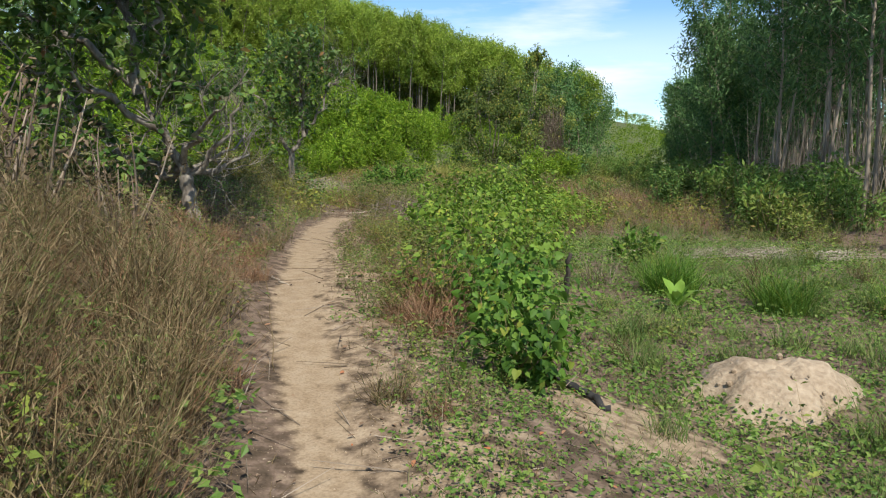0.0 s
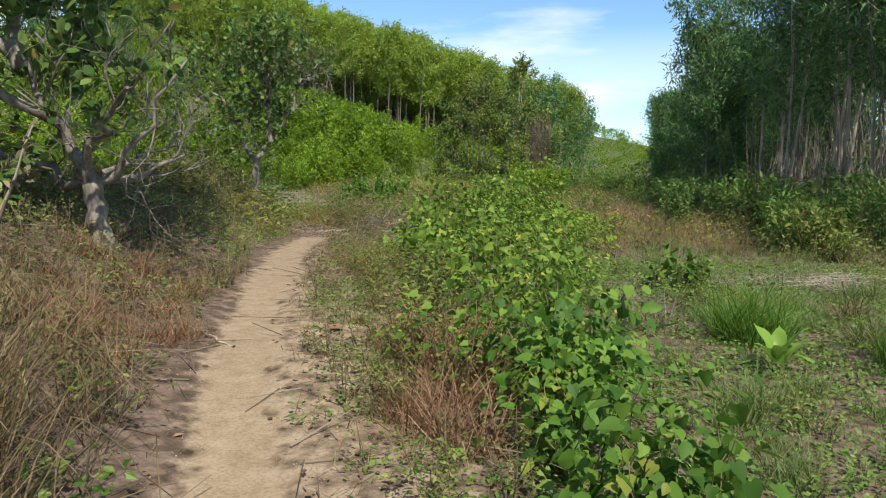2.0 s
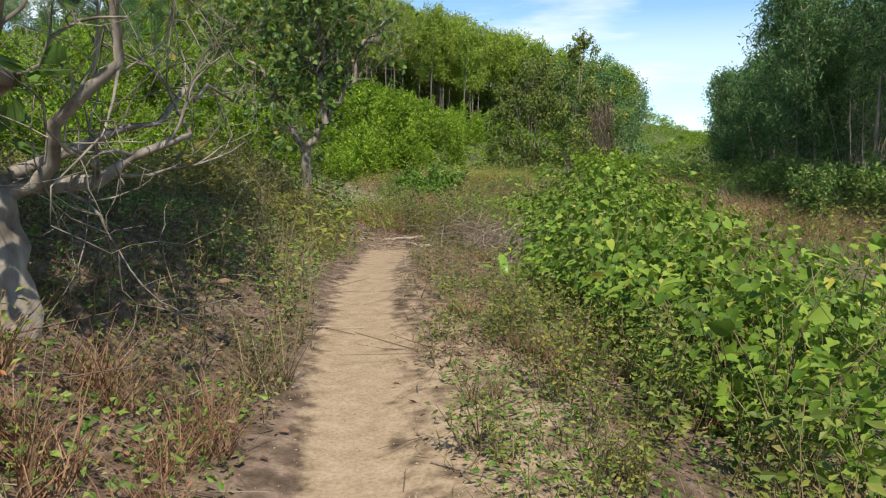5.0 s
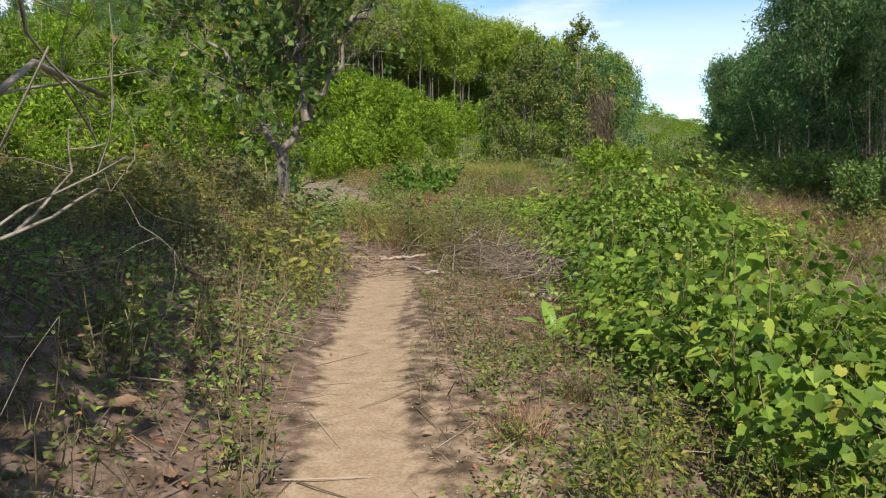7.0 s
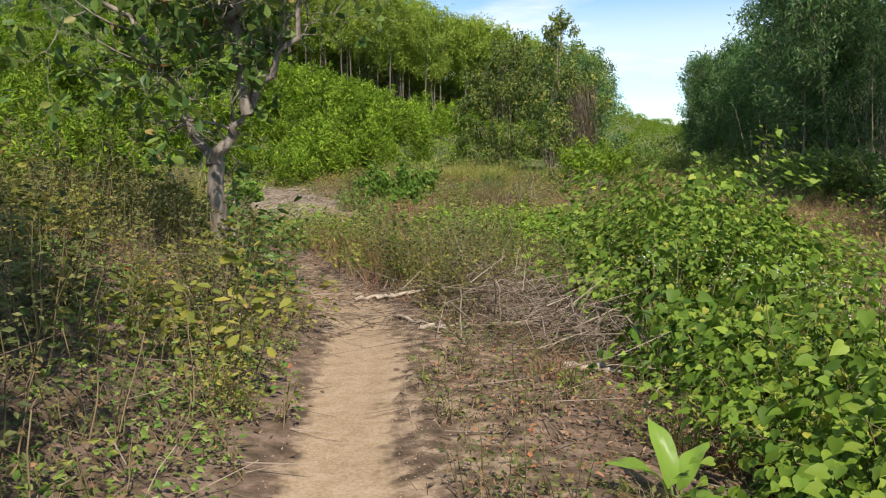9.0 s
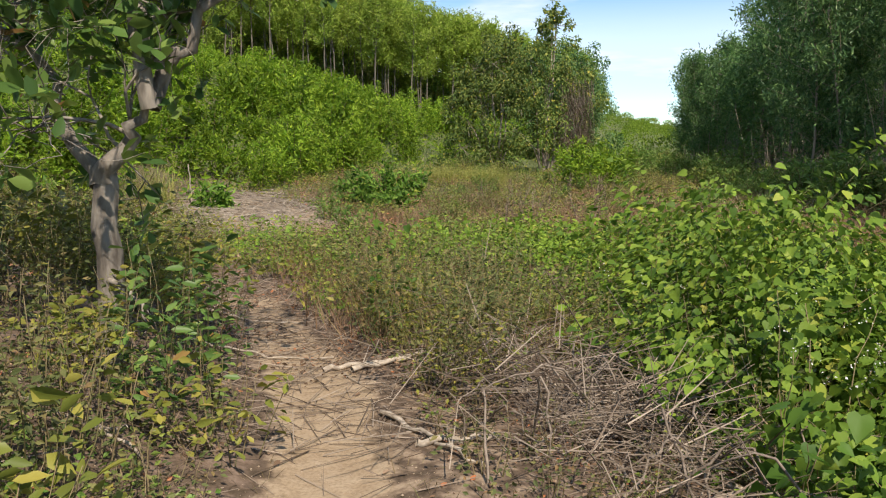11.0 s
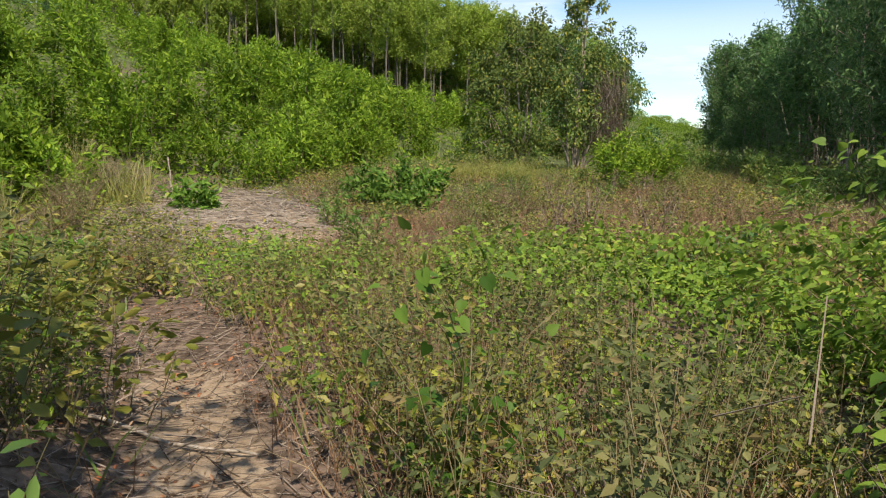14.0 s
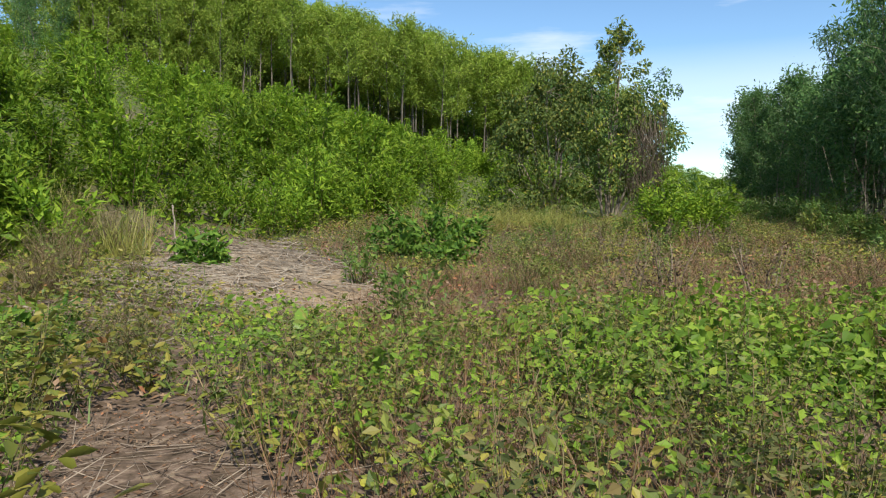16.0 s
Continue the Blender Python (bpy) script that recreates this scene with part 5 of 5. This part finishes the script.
carpet("start_herbs", CREEPER, "low green herbs in patches over the dug sand", "herbs", 13000, (0.3, 4.5), (1.6, 4.6), 0.004, 0.09, 0.03, 0.55, lambda x, y: np.hypot(x - 1.7, y - 4.2) > 0.45, 1.7, 0.25)
carpet("shoulder_herbs", CREEPER, "grey-green herb patches on the sandy shoulder", "herbs", 9000, (-0.8, 1.2), (2.0, 12.0), 0.004, 0.1, 0.028, 0.5, lambda x, y: x > path_x(y) + 0.35, 1.9, 0.15)
carpet("verge_litter", LITTER, "dry reddish-brown litter over the verge", "litter", 15000, (-1.3, 1.2), (9.0, 17.5), 0.004, 0.05, 0.032, 0.35, lambda x, y: x > path_x(y) + 0.4, 1.6, 0.15)
carpet("slope_foliage", YOUNG, "green foliage between the shrubs on the slope", "herbs", 26000, (-42, 14), (28, 82), 0.05, 0.9, 0.28, 0.4, lambda x, y: (into_hill(x, y) > 0.5) & (np.hypot(x + 12.8, y - 55) > 2.4), 0.25)

carpet("path_litter", LITTER, "brown leaf litter over the fading path", "litter", 7000, (-4.2, -0.6), (16.8, 23), 0.004, 0.03, 0.045, 0.35, lambda x, y: np.abs(x - path_x(y)) < 0.9, 1.5, -2.0)

g = Geo()
n = 9000
x, y = rng.uniform(-5.0, 1.3, n), rng.uniform(2, 21, n)
ok = np.abs(x - path_x(y)) > half_width(y) + rng.uniform(-0.1, 0.4, n)
x, y = x[ok], y[ok]
n = len(x)
a = rng.uniform(0, 6.283, n)
sz = rng.uniform(0.015, 0.055, n)
leaves(g, np.stack([x, y, ground_z(x, y) + rng.uniform(0.003, 0.02, n)], 1), np.stack([np.cos(a), np.sin(a), rng.normal(0, 0.2, n)], 1), rng.normal(0, 0.25, (n, 3)) + np.array([0, 0, 1]), sz, sz * 0.5, OVATE)
stuff("leaf_litter", g, LITTER, "brown dead leaves littering the ground", "litter")

g = Geo()
n = 2600
x, y = rng.uniform(-4.5, 1.5, n), rng.uniform(2, 22, n)
x2, y2 = rng.normal(0.15, 0.45, 1700), rng.normal(16.2, 0.8, 1700)
x3, y3 = rng.normal(-4.0, 1.3, 900), rng.normal(30.5, 2.0, 900)
x4, y4 = rng.normal(5.3, 0.8, 800), rng.normal(12.2, 0.6, 800)
y5 = rng.uniform(15.5, 22.5, 1700)
x5 = path_x(y5) + rng.normal(0, 0.4, 1700)
x, y = np.r_[x, x2, x3, x4, x5], np.r_[y, y2, y3, y4, y5]
lift = np.r_[np.zeros(n), np.abs(rng.normal(0, 0.2, 1700)), np.zeros(900), np.abs(rng.normal(0, 0.06, 800)), np.zeros(1700)]
ok = (np.abs(x - path_x(y)) > half_width(y)) | (y > 15) & (rng.uniform(0, 1, len(x)) < 0.5)
x, y, lift = x[ok], y[ok], lift[ok]
a, ln = rng.uniform(0, 6.283, len(x)), rng.uniform(0.08, 0.5, len(x))
p = np.stack([x, y, ground_z(x, y) + 0.008 + lift], 1)
q = p + np.stack([np.cos(a) * ln, np.sin(a) * ln, rng.normal(0, 0.05, len(x)) + lift * 0.3], 1)
q[:, 2] = np.maximum(q[:, 2], ground_z(q[:, 0], q[:, 1]) + 0.004)
strips(g, p, q, rng.uniform(0.0015, 0.005, len(x)))
stuff("dry_twigs", g, TWIG, "dry grey twigs and straw lying on the ground", "twigs")


# ---- single things ----
def soil_mound(x, y):
    """Heap of dug sand with clods."""
    r = np.random.default_rng(801)
    gg = Geo()
    k, rings = 40, 16
    a = np.arange(k) * 2 * math.pi / k
    v = []
    for i in range(rings):
        f = i / (rings - 1)
        rad = 0.5 * f * (1 + 0.16 * np.sin(3 * a + 1) + 0.08 * np.sin(7 * a))
        px, py = x + rad * np.cos(a) * 1.3, y + rad * np.sin(a)
        h = 0.27 * (1 - f) ** 0.8 * (1 + f) - 0.02 + 0.05 * lumps(px * 5, py * 5) + 0.02 * lumps(px * 13, py * 13) * (1 - f * 0.5)
        v.append(np.stack([px, py, ground_z(px, py) + h], 1))
    v = np.concatenate(v)
    f = [(i * k + j, i * k + (j + 1) % k, (i + 1) * k + (j + 1) % k, (i + 1) * k + j) for i in range(rings - 1) for j in range(k)]
    gg.add(v, f, True)
    ob = thing("sand_heap", "pale heap of freshly dug sand with clods", "heap", Matrix())
    part("mound", gg, MOUND, ob)
    for i in range(26):
        c = Geo()
        bm = bmesh.new()
        bmesh.ops.create_icosphere(bm, subdivisions=1, radius=1.0)
        s = r.uniform(0.008, 0.03)
        th, rr = r.uniform(0, 6.283), r.uniform(0.25, 0.75)
        cx, cy = x + rr * math.cos(th), y + rr * math.sin(th) * 0.9
        hh = 0.27 * max(0, 1 - rr / 0.56) ** 0.8 * (1 + rr / 0.56) - 0.012
        cv = np.array([vv.co[:] for vv in bm.verts]) * (s * r.uniform(0.7, 1.3, 3)) * r.uniform(0.8, 1.2, (len(bm.verts), 1)) + np.array([cx, cy, float(ground_z(cx, cy)) + hh + s * 0.3])
        c.add(cv, [[vv.index for vv in ff.verts] for ff in bm.faces], False)
        bm.free()
        part("clod", c, MOUND, ob)


def stick_thing(name, label, category, pts, radii, mat, sides=7, knots=0, seed=0, group=""):
    """A branch, stake or pipe lying or standing along the given line."""
    r = np.random.default_rng(seed)
    p0 = np.array(pts[0], float)
    t = np.linspace(0, 1, 12)
    at = np.linspace(0, 1, len(pts))
    line = np.stack([np.interp(t, at, [q[i] for q in pts]) for i in range(3)], 1) - p0
    line[1:-1] += r.normal(0, 0.012, (10, 3))
    gg = Geo()
    tube(gg, line, np.interp(t, (0, 1), radii) * (1 + r.normal(0, 0.06, 12)), sides)
    for _ in range(knots):
        i = int(r.integers(3, 11))
        q, _d = wander(r, line[i], r.normal(0, 1, 3) * np.array([1, 1, 0.4]) + np.array([0, 0, 0.3]), r.uniform(0.1, 0.35), 4, 0.2)
        tube(gg, q, np.linspace(radii[1] * 0.6, radii[1] * 0.2, 5), 4)
    ob = new(name, gg.mesh(name, mat))
    ob.location = p0
    return tagged(ob, label, category, group)


def on(x, y, up=0.03):
    return (x, y, float(ground_z(x, y)) + up)


def broad_plant(name, label, category, x, y, rows, mat, width=0.42, petiole=0.5):
    """A rosette of large leaves; rows of (turn in degrees, lean, leaf length, stalk length)."""
    ob = thing(name, label, category, at_ground(x, y))
    for i, (turn, lean, length, stalk) in enumerate(rows):
        a = radians(turn)
        out = np.array([math.cos(a), math.sin(a), 0])
        up = np.array([0, 0, 1.0])
        side = np.cross(out, up)
        st = Geo()
        t = np.linspace(0, 1, 6)[:, None]
        pts = out * (0.02 + lean * stalk * 0.5 * t ** 1.5) + up * stalk * t
        tube(st, pts, np.linspace(0.012, 0.006, 6), 5)
        lf = Geo()
        tip = pts[-1]
        rows_n = 8
        v, f = [], []
        for j in range(rows_n + 1):
            s = j / rows_n
            w = width * length * (math.sin(math.pi * min(1, s * 0.92 + 0.08)) ** 0.7) * 0.5 if s < 1 else 0.002
            ang = lean * 0.5 + s * lean * 1.3
            c = tip + (out * math.sin(ang) + up * math.cos(ang)) * length * s
            for e in (-1, -0.5, 0, 0.5, 1):
                v.append(c + side * e * w + (up * 0.35 - out * 0.6) * abs(e) * w * 0.35 + up * 0.01 * math.sin(9 * s + e * 2))
        for j in range(rows_n):
            for e in range(4):
                k = j * 5 + e
                f.append((k, k + 1, k + 6, k + 5))
        lf.add(v, f, True)
        part("stem", st, GREENG, ob)
        part("leaf", lf, mat, ob)
    return ob


soil_mound(3.02, 5.3)
# short burnt post beside the vines
stick_thing("post", "short charred wooden post standing in the field", "post", (on(1.96, 8.3, -0.1), (1.97, 8.29, 0.06), (2.0, 8.28, 0.32)), (0.036, 0.026), DARKWOOD, 8, 0, 1)
stick_thing("pipe", "black plastic pipe poking out of the sand", "pipe", (on(1.15, 4.85, 0.02), on(1.33, 4.6, 0.03), on(1.5, 4.4, 0.025)), (0.026, 0.026), PIPE, 10, 0, 2)
stick_thing("stake", "thin pale upright stake at the clearing", "stake", (on(-6.46, 33.6, -0.1), (-6.5, 33.6, float(ground_z(-6.46, 33.6)) + 1.1)), (0.022, 0.018), DEADWOOD, 6, 0, 3)
for i, (a, b, rr) in enumerate(((((-0.98, 15.5), (-0.55, 15.62)), None, 0.022), (((-1.55, 17.05), (-0.95, 17.15)), None, 0.02), (((-1.35, 16.95), (-0.45, 17.5)), None, 0.022), (((0.15, 16.3), (0.62, 15.55)), None, 0.036),
                                (((0.42, 15.6), (0.68, 15.2)), None, 0.04), (((-0.1, 14.5), (0.4, 14.65)), None, 0.03), (((-1.15, 16.0), (-0.7, 15.2)), None, 0.016), (((-0.3, 16.6), (0.5, 17.3)), None, 0.02),
                                (((-2.95, 19.2), (-1.9, 18.75)), None, 0.012), (((-2.6, 17.6), (-1.5, 17.4)), None, 0.01), (((-2.5, 11.9), (-1.9, 12.1)), None, 0.012), (((-1.0, 7.0), (-1.45, 7.4)), None, 0.009), (((-2.9, 15.0), (-2.3, 15.25)), None, 0.013), (((-2.8, 15.35), (-2.15, 15.1)), None, 0.011))):
    (x0, y0), (x1, y1) = a
    stick_thing("fallen_branch", "pale dry fallen branch lying beside the path", "branch", (on(x0, y0, rr), on((x0 + x1) / 2, (y0 + y1) / 2, rr * 1.4), on(x1, y1, rr)), (rr, rr * 0.6), DEADWOOD, 7, 0 if rr < 0.0095 or rr >= 0.03 else 2, 10 + i, "fallen branches")
# arching dry sticks in the heap of cut brush
r9 = np.random.default_rng(77)
for i in range(60):
    x0, y0 = r9.normal(0.15, 0.45), r9.normal(16.1, 0.75)
    a, ln = r9.uniform(0, 6.283), r9.uniform(0.5, 1.1)
    x1, y1 = x0 + ln * math.cos(a), y0 + ln * math.sin(a)
    mid = on((x0 + x1) / 2, (y0 + y1) / 2, r9.uniform(0.15, 0.5))
    stick_thing("brush_stick", "grey dead stem arching over a heap of cut brush", "stick", (on(x0, y0, 0.0), mid, on(x1, y1, r9.uniform(0.02, 0.25))), (0.008, 0.0035), BRUSHWOOD, 5, 2, 100 + i, "cut brush")
# long straw stalks leaning over the left bank
for i in range(40):
    x0, y0 = r9.uniform(-2.6, -0.6), r9.uniform(1.6, 6.5)
    a, ln = r9.uniform(-0.6, 1.0), r9.uniform(0.6, 1.3)
    x1, y1 = min(x0 + ln * math.cos(a), float(path_x(y0)) - 0.3), y0 + ln * math.sin(a)
    stick_thing("straw_stalk", "long pale dry grass stalk leaning towards the path", "stalk", (on(x0, y0, 0.0), on((x0 * 2 + x1) / 3, (y0 * 2 + y1) / 3, r9.uniform(0.3, 0.6)), on(x1, y1, r9.uniform(0.15, 0.5))), (0.0035, 0.0015), STRAW, 4, 0, 200 + i, "straw stalks")
broad_plant("taro_plant", "green taro plant with broad upright leaves, some yellowing", "plant", 3.12, 7.87, ((200, 0.5, 0.26, 0.14), (120, 0.35, 0.3, 0.16), (60, 0.4, 0.3, 0.15), (0, 0.6, 0.28, 0.15), (300, 0.7, 0.26, 0.12), (250, 0.45, 0.28, 0.13), (330, 0.3, 0.32, 0.16), (170, 0.9, 0.24, 0.1)), TARO)
broad_plant("broad_leaf_plant", "young plant with long bright green leaves", "plant", -0.1, 12.55, ((180, 0.6, 0.27, 0.07), (40, 0.6, 0.25, 0.07), (290, 0.9, 0.24, 0.06), (100, 0.4, 0.28, 0.08)), TARO, 0.34)
broad_plant("broad_leaf_plant", "young yellow-green sprout at the sandy clearing", "plant", -2.6, 23.8, ((190, 0.7, 0.38, 0.3), (20, 0.6, 0.36, 0.3), (280, 0.9, 0.34, 0.2), (90, 0.5, 0.38, 0.35), (330, 0.8, 0.36, 0.25), (150, 0.9, 0.34, 0.28)), TARO, 0.34)
broad_plant("broad_leaf_plant", "small sprout among the straw of the clearing", "plant", -1.9, 22.9, ((160, 0.6, 0.36, 0.15), (30, 0.5, 0.36, 0.15), (270, 0.4, 0.36, 0.2)), TARO, 0.36)

# large dead leaves lying by the path
for i, (x, y, s) in enumerate(((-0.46, 7.28, 0.16), (-1.75, 7.0, 0.13), (-2.0, 7.1, 0.12), (-2.2, 10.3, 0.14), (-2.5, 10.5, 0.13), (-1.9, 10.1, 0.11), (-0.2, 6.4, 0.1), (-2.9, 11.2, 0.12))):
    gg = Geo()
    leaves(gg, np.zeros((1, 3)), np.array([[math.cos(i * 2.3), math.sin(i * 2.3), 0.1]]), np.array([[0.1, -0.25, 1.0]]), s, s * 0.55, OVATE)
    d = new("dead_leaf", gg.mesh("dead_leaf", LITTER))
    d.location = on(x, y, 0.02)
    tagged(d, "large curled reddish-brown dead leaf on the sand", "leaf", "dead leaves")

# white florets on the vine hump
gg = Geo()
n = 420
x, y = np.r_[rng.normal(1.5, 0.6, 260), rng.normal(1.7, 0.5, 160)], np.r_[rng.normal(15.6, 0.8, 260), rng.normal(15.0, 1.0, 160)]
p = np.stack([x, y, ground_z(x, y) + rng.uniform(0.72, 1.05, n)], 1)
p = np.repeat(p[::6], 6, 0)[:n] + rng.normal(0, 0.025, (n, 3))
leaves(gg, p, rng.normal(0, 1, (n, 3)), np.array([[0, -0.3, 1.0]]) + rng.normal(0, 0.3, (n, 3)), 0.011, 0.01, LANCE)
stuff("vine_florets", gg, FLOWER, "tiny white flower clusters on the vines", "flowers")


# ---- dry shrubs on the bank ----
DRY = shrub(np.random.default_rng(360), height=1.15, radius=0.6, count=320, leaf=0.06, width=0.5, mat=BRUSH, m=at_ground(-2.5, 4.9), label="dry brown-leaved shrub on the grassy bank", name="dry_shrub", stems=11, shape=OVATE, group="dry shrubs", bark=TWIG)
for x, y, s in ((-3.1, 5.6, 1.1), (-3.3, 4.3, 0.9), (-2.3, 6.2, 0.85), (-3.9, 6.6, 1.2)):
    place_copy(DRY, at_ground(x, y, 0.03, x * 3, s))
# bare pale trees far down the valley
for x, y, s in ((60.0, 228.0, 0.6), (63.0, 231.0, 0.55), (57.5, 235.0, 0.65)):
    place_copy(HILL[1], at_ground(x, y, 0.1, x, s))
# cut straw lying over the clearing
gg = Geo()
n = 1160
x, y = np.r_[rng.normal(-4.6, 1.3, 900), rng.normal(5.6, 1.0, 260)], np.r_[rng.normal(31.5, 2.6, 900), rng.normal(12.2, 0.35, 260)]
a, ln = np.r_[rng.normal(2.4, 0.6, 900), rng.normal(0.0, 0.25, 260)], rng.uniform(0.4, 1.4, n)
p = np.stack([x, y, ground_z(x, y) + rng.uniform(0.02, 0.1, n)], 1)
q = p + np.stack([np.cos(a) * ln, np.sin(a) * ln, rng.normal(0, 0.03, n)], 1)
q[:, 2] = ground_z(q[:, 0], q[:, 1]) + rng.uniform(0.01, 0.14, n)
strips(gg, p, q, np.r_[rng.uniform(0.005, 0.016, 900), rng.uniform(0.003, 0.007, 260)])
stuff("cut_straw", gg, DEADWOOD, "pale cut straw lying over the sandy clearing", "straw")
# dry pale canes standing in the field
CANE = grass_tuft(np.random.default_rng(710), TWIG, 1.3, 70, 0.3, 0.5, 0.5, 0.014, name="dry_canes", label="pale dry canes leaning in the field", m=at_ground(7.4, 27.9), group="dry canes")
for x, y, s in ((8.0, 27.4, 0.9), (6.7, 28.4, 0.7), (2.6, 9.3, 0.55)):
    place_copy(CANE, at_ground(x, y, 0.02, x, s))
# small stones along the path
gg = Geo()
n = 9000
y = rng.uniform(0.5, 20.5, n)
x = path_x(y) + rng.normal(0.12, 0.34, n)
sz = 0.0025 + 0.0045 * rng.uniform(0, 1, n) ** 3
c = np.stack([x, y, ground_z(x, y) + sz * 0.3], 1)
octa = np.array([(1, 0, 0), (0, 1, 0), (-1, 0, 0), (0, -1, 0), (0, 0, 0.8), (0, 0, -0.8)])
v = c[:, None] + octa[None] * sz[:, None, None] * rng.uniform(0.6, 1.3, (n, 6, 1))
f = np.array([(0, 1, 4), (1, 2, 4), (2, 3, 4), (3, 0, 4), (1, 0, 5), (2, 1, 5), (3, 2, 5), (0, 3, 5)])
gg.add(v.reshape(-1, 3), ((np.arange(n) * 6)[:, None, None] + f[None]).reshape(-1, 3), False)
stuff("gravel", gg, MOUND, "small pale stones on the trodden sand", "gravel")
# brown and green bushes dotted over the field
for i in range(34):
    x, y = rng.uniform(-3, 13), rng.uniform(25, 46)
    if into_hill(x, y) < 1:
        place_copy(UND[int(rng.integers(0, 3))], at_ground(x, y, 0.04, rng.uniform(0, 6.28), rng.uniform(0.4, 0.75)))
for i in range(14):
    x, y = rng.uniform(0, 7), rng.uniform(27, 38)
    place_copy(DRY, at_ground(x, y, 0.04, rng.uniform(0, 6.28), rng.uniform(0.5, 0.9)))
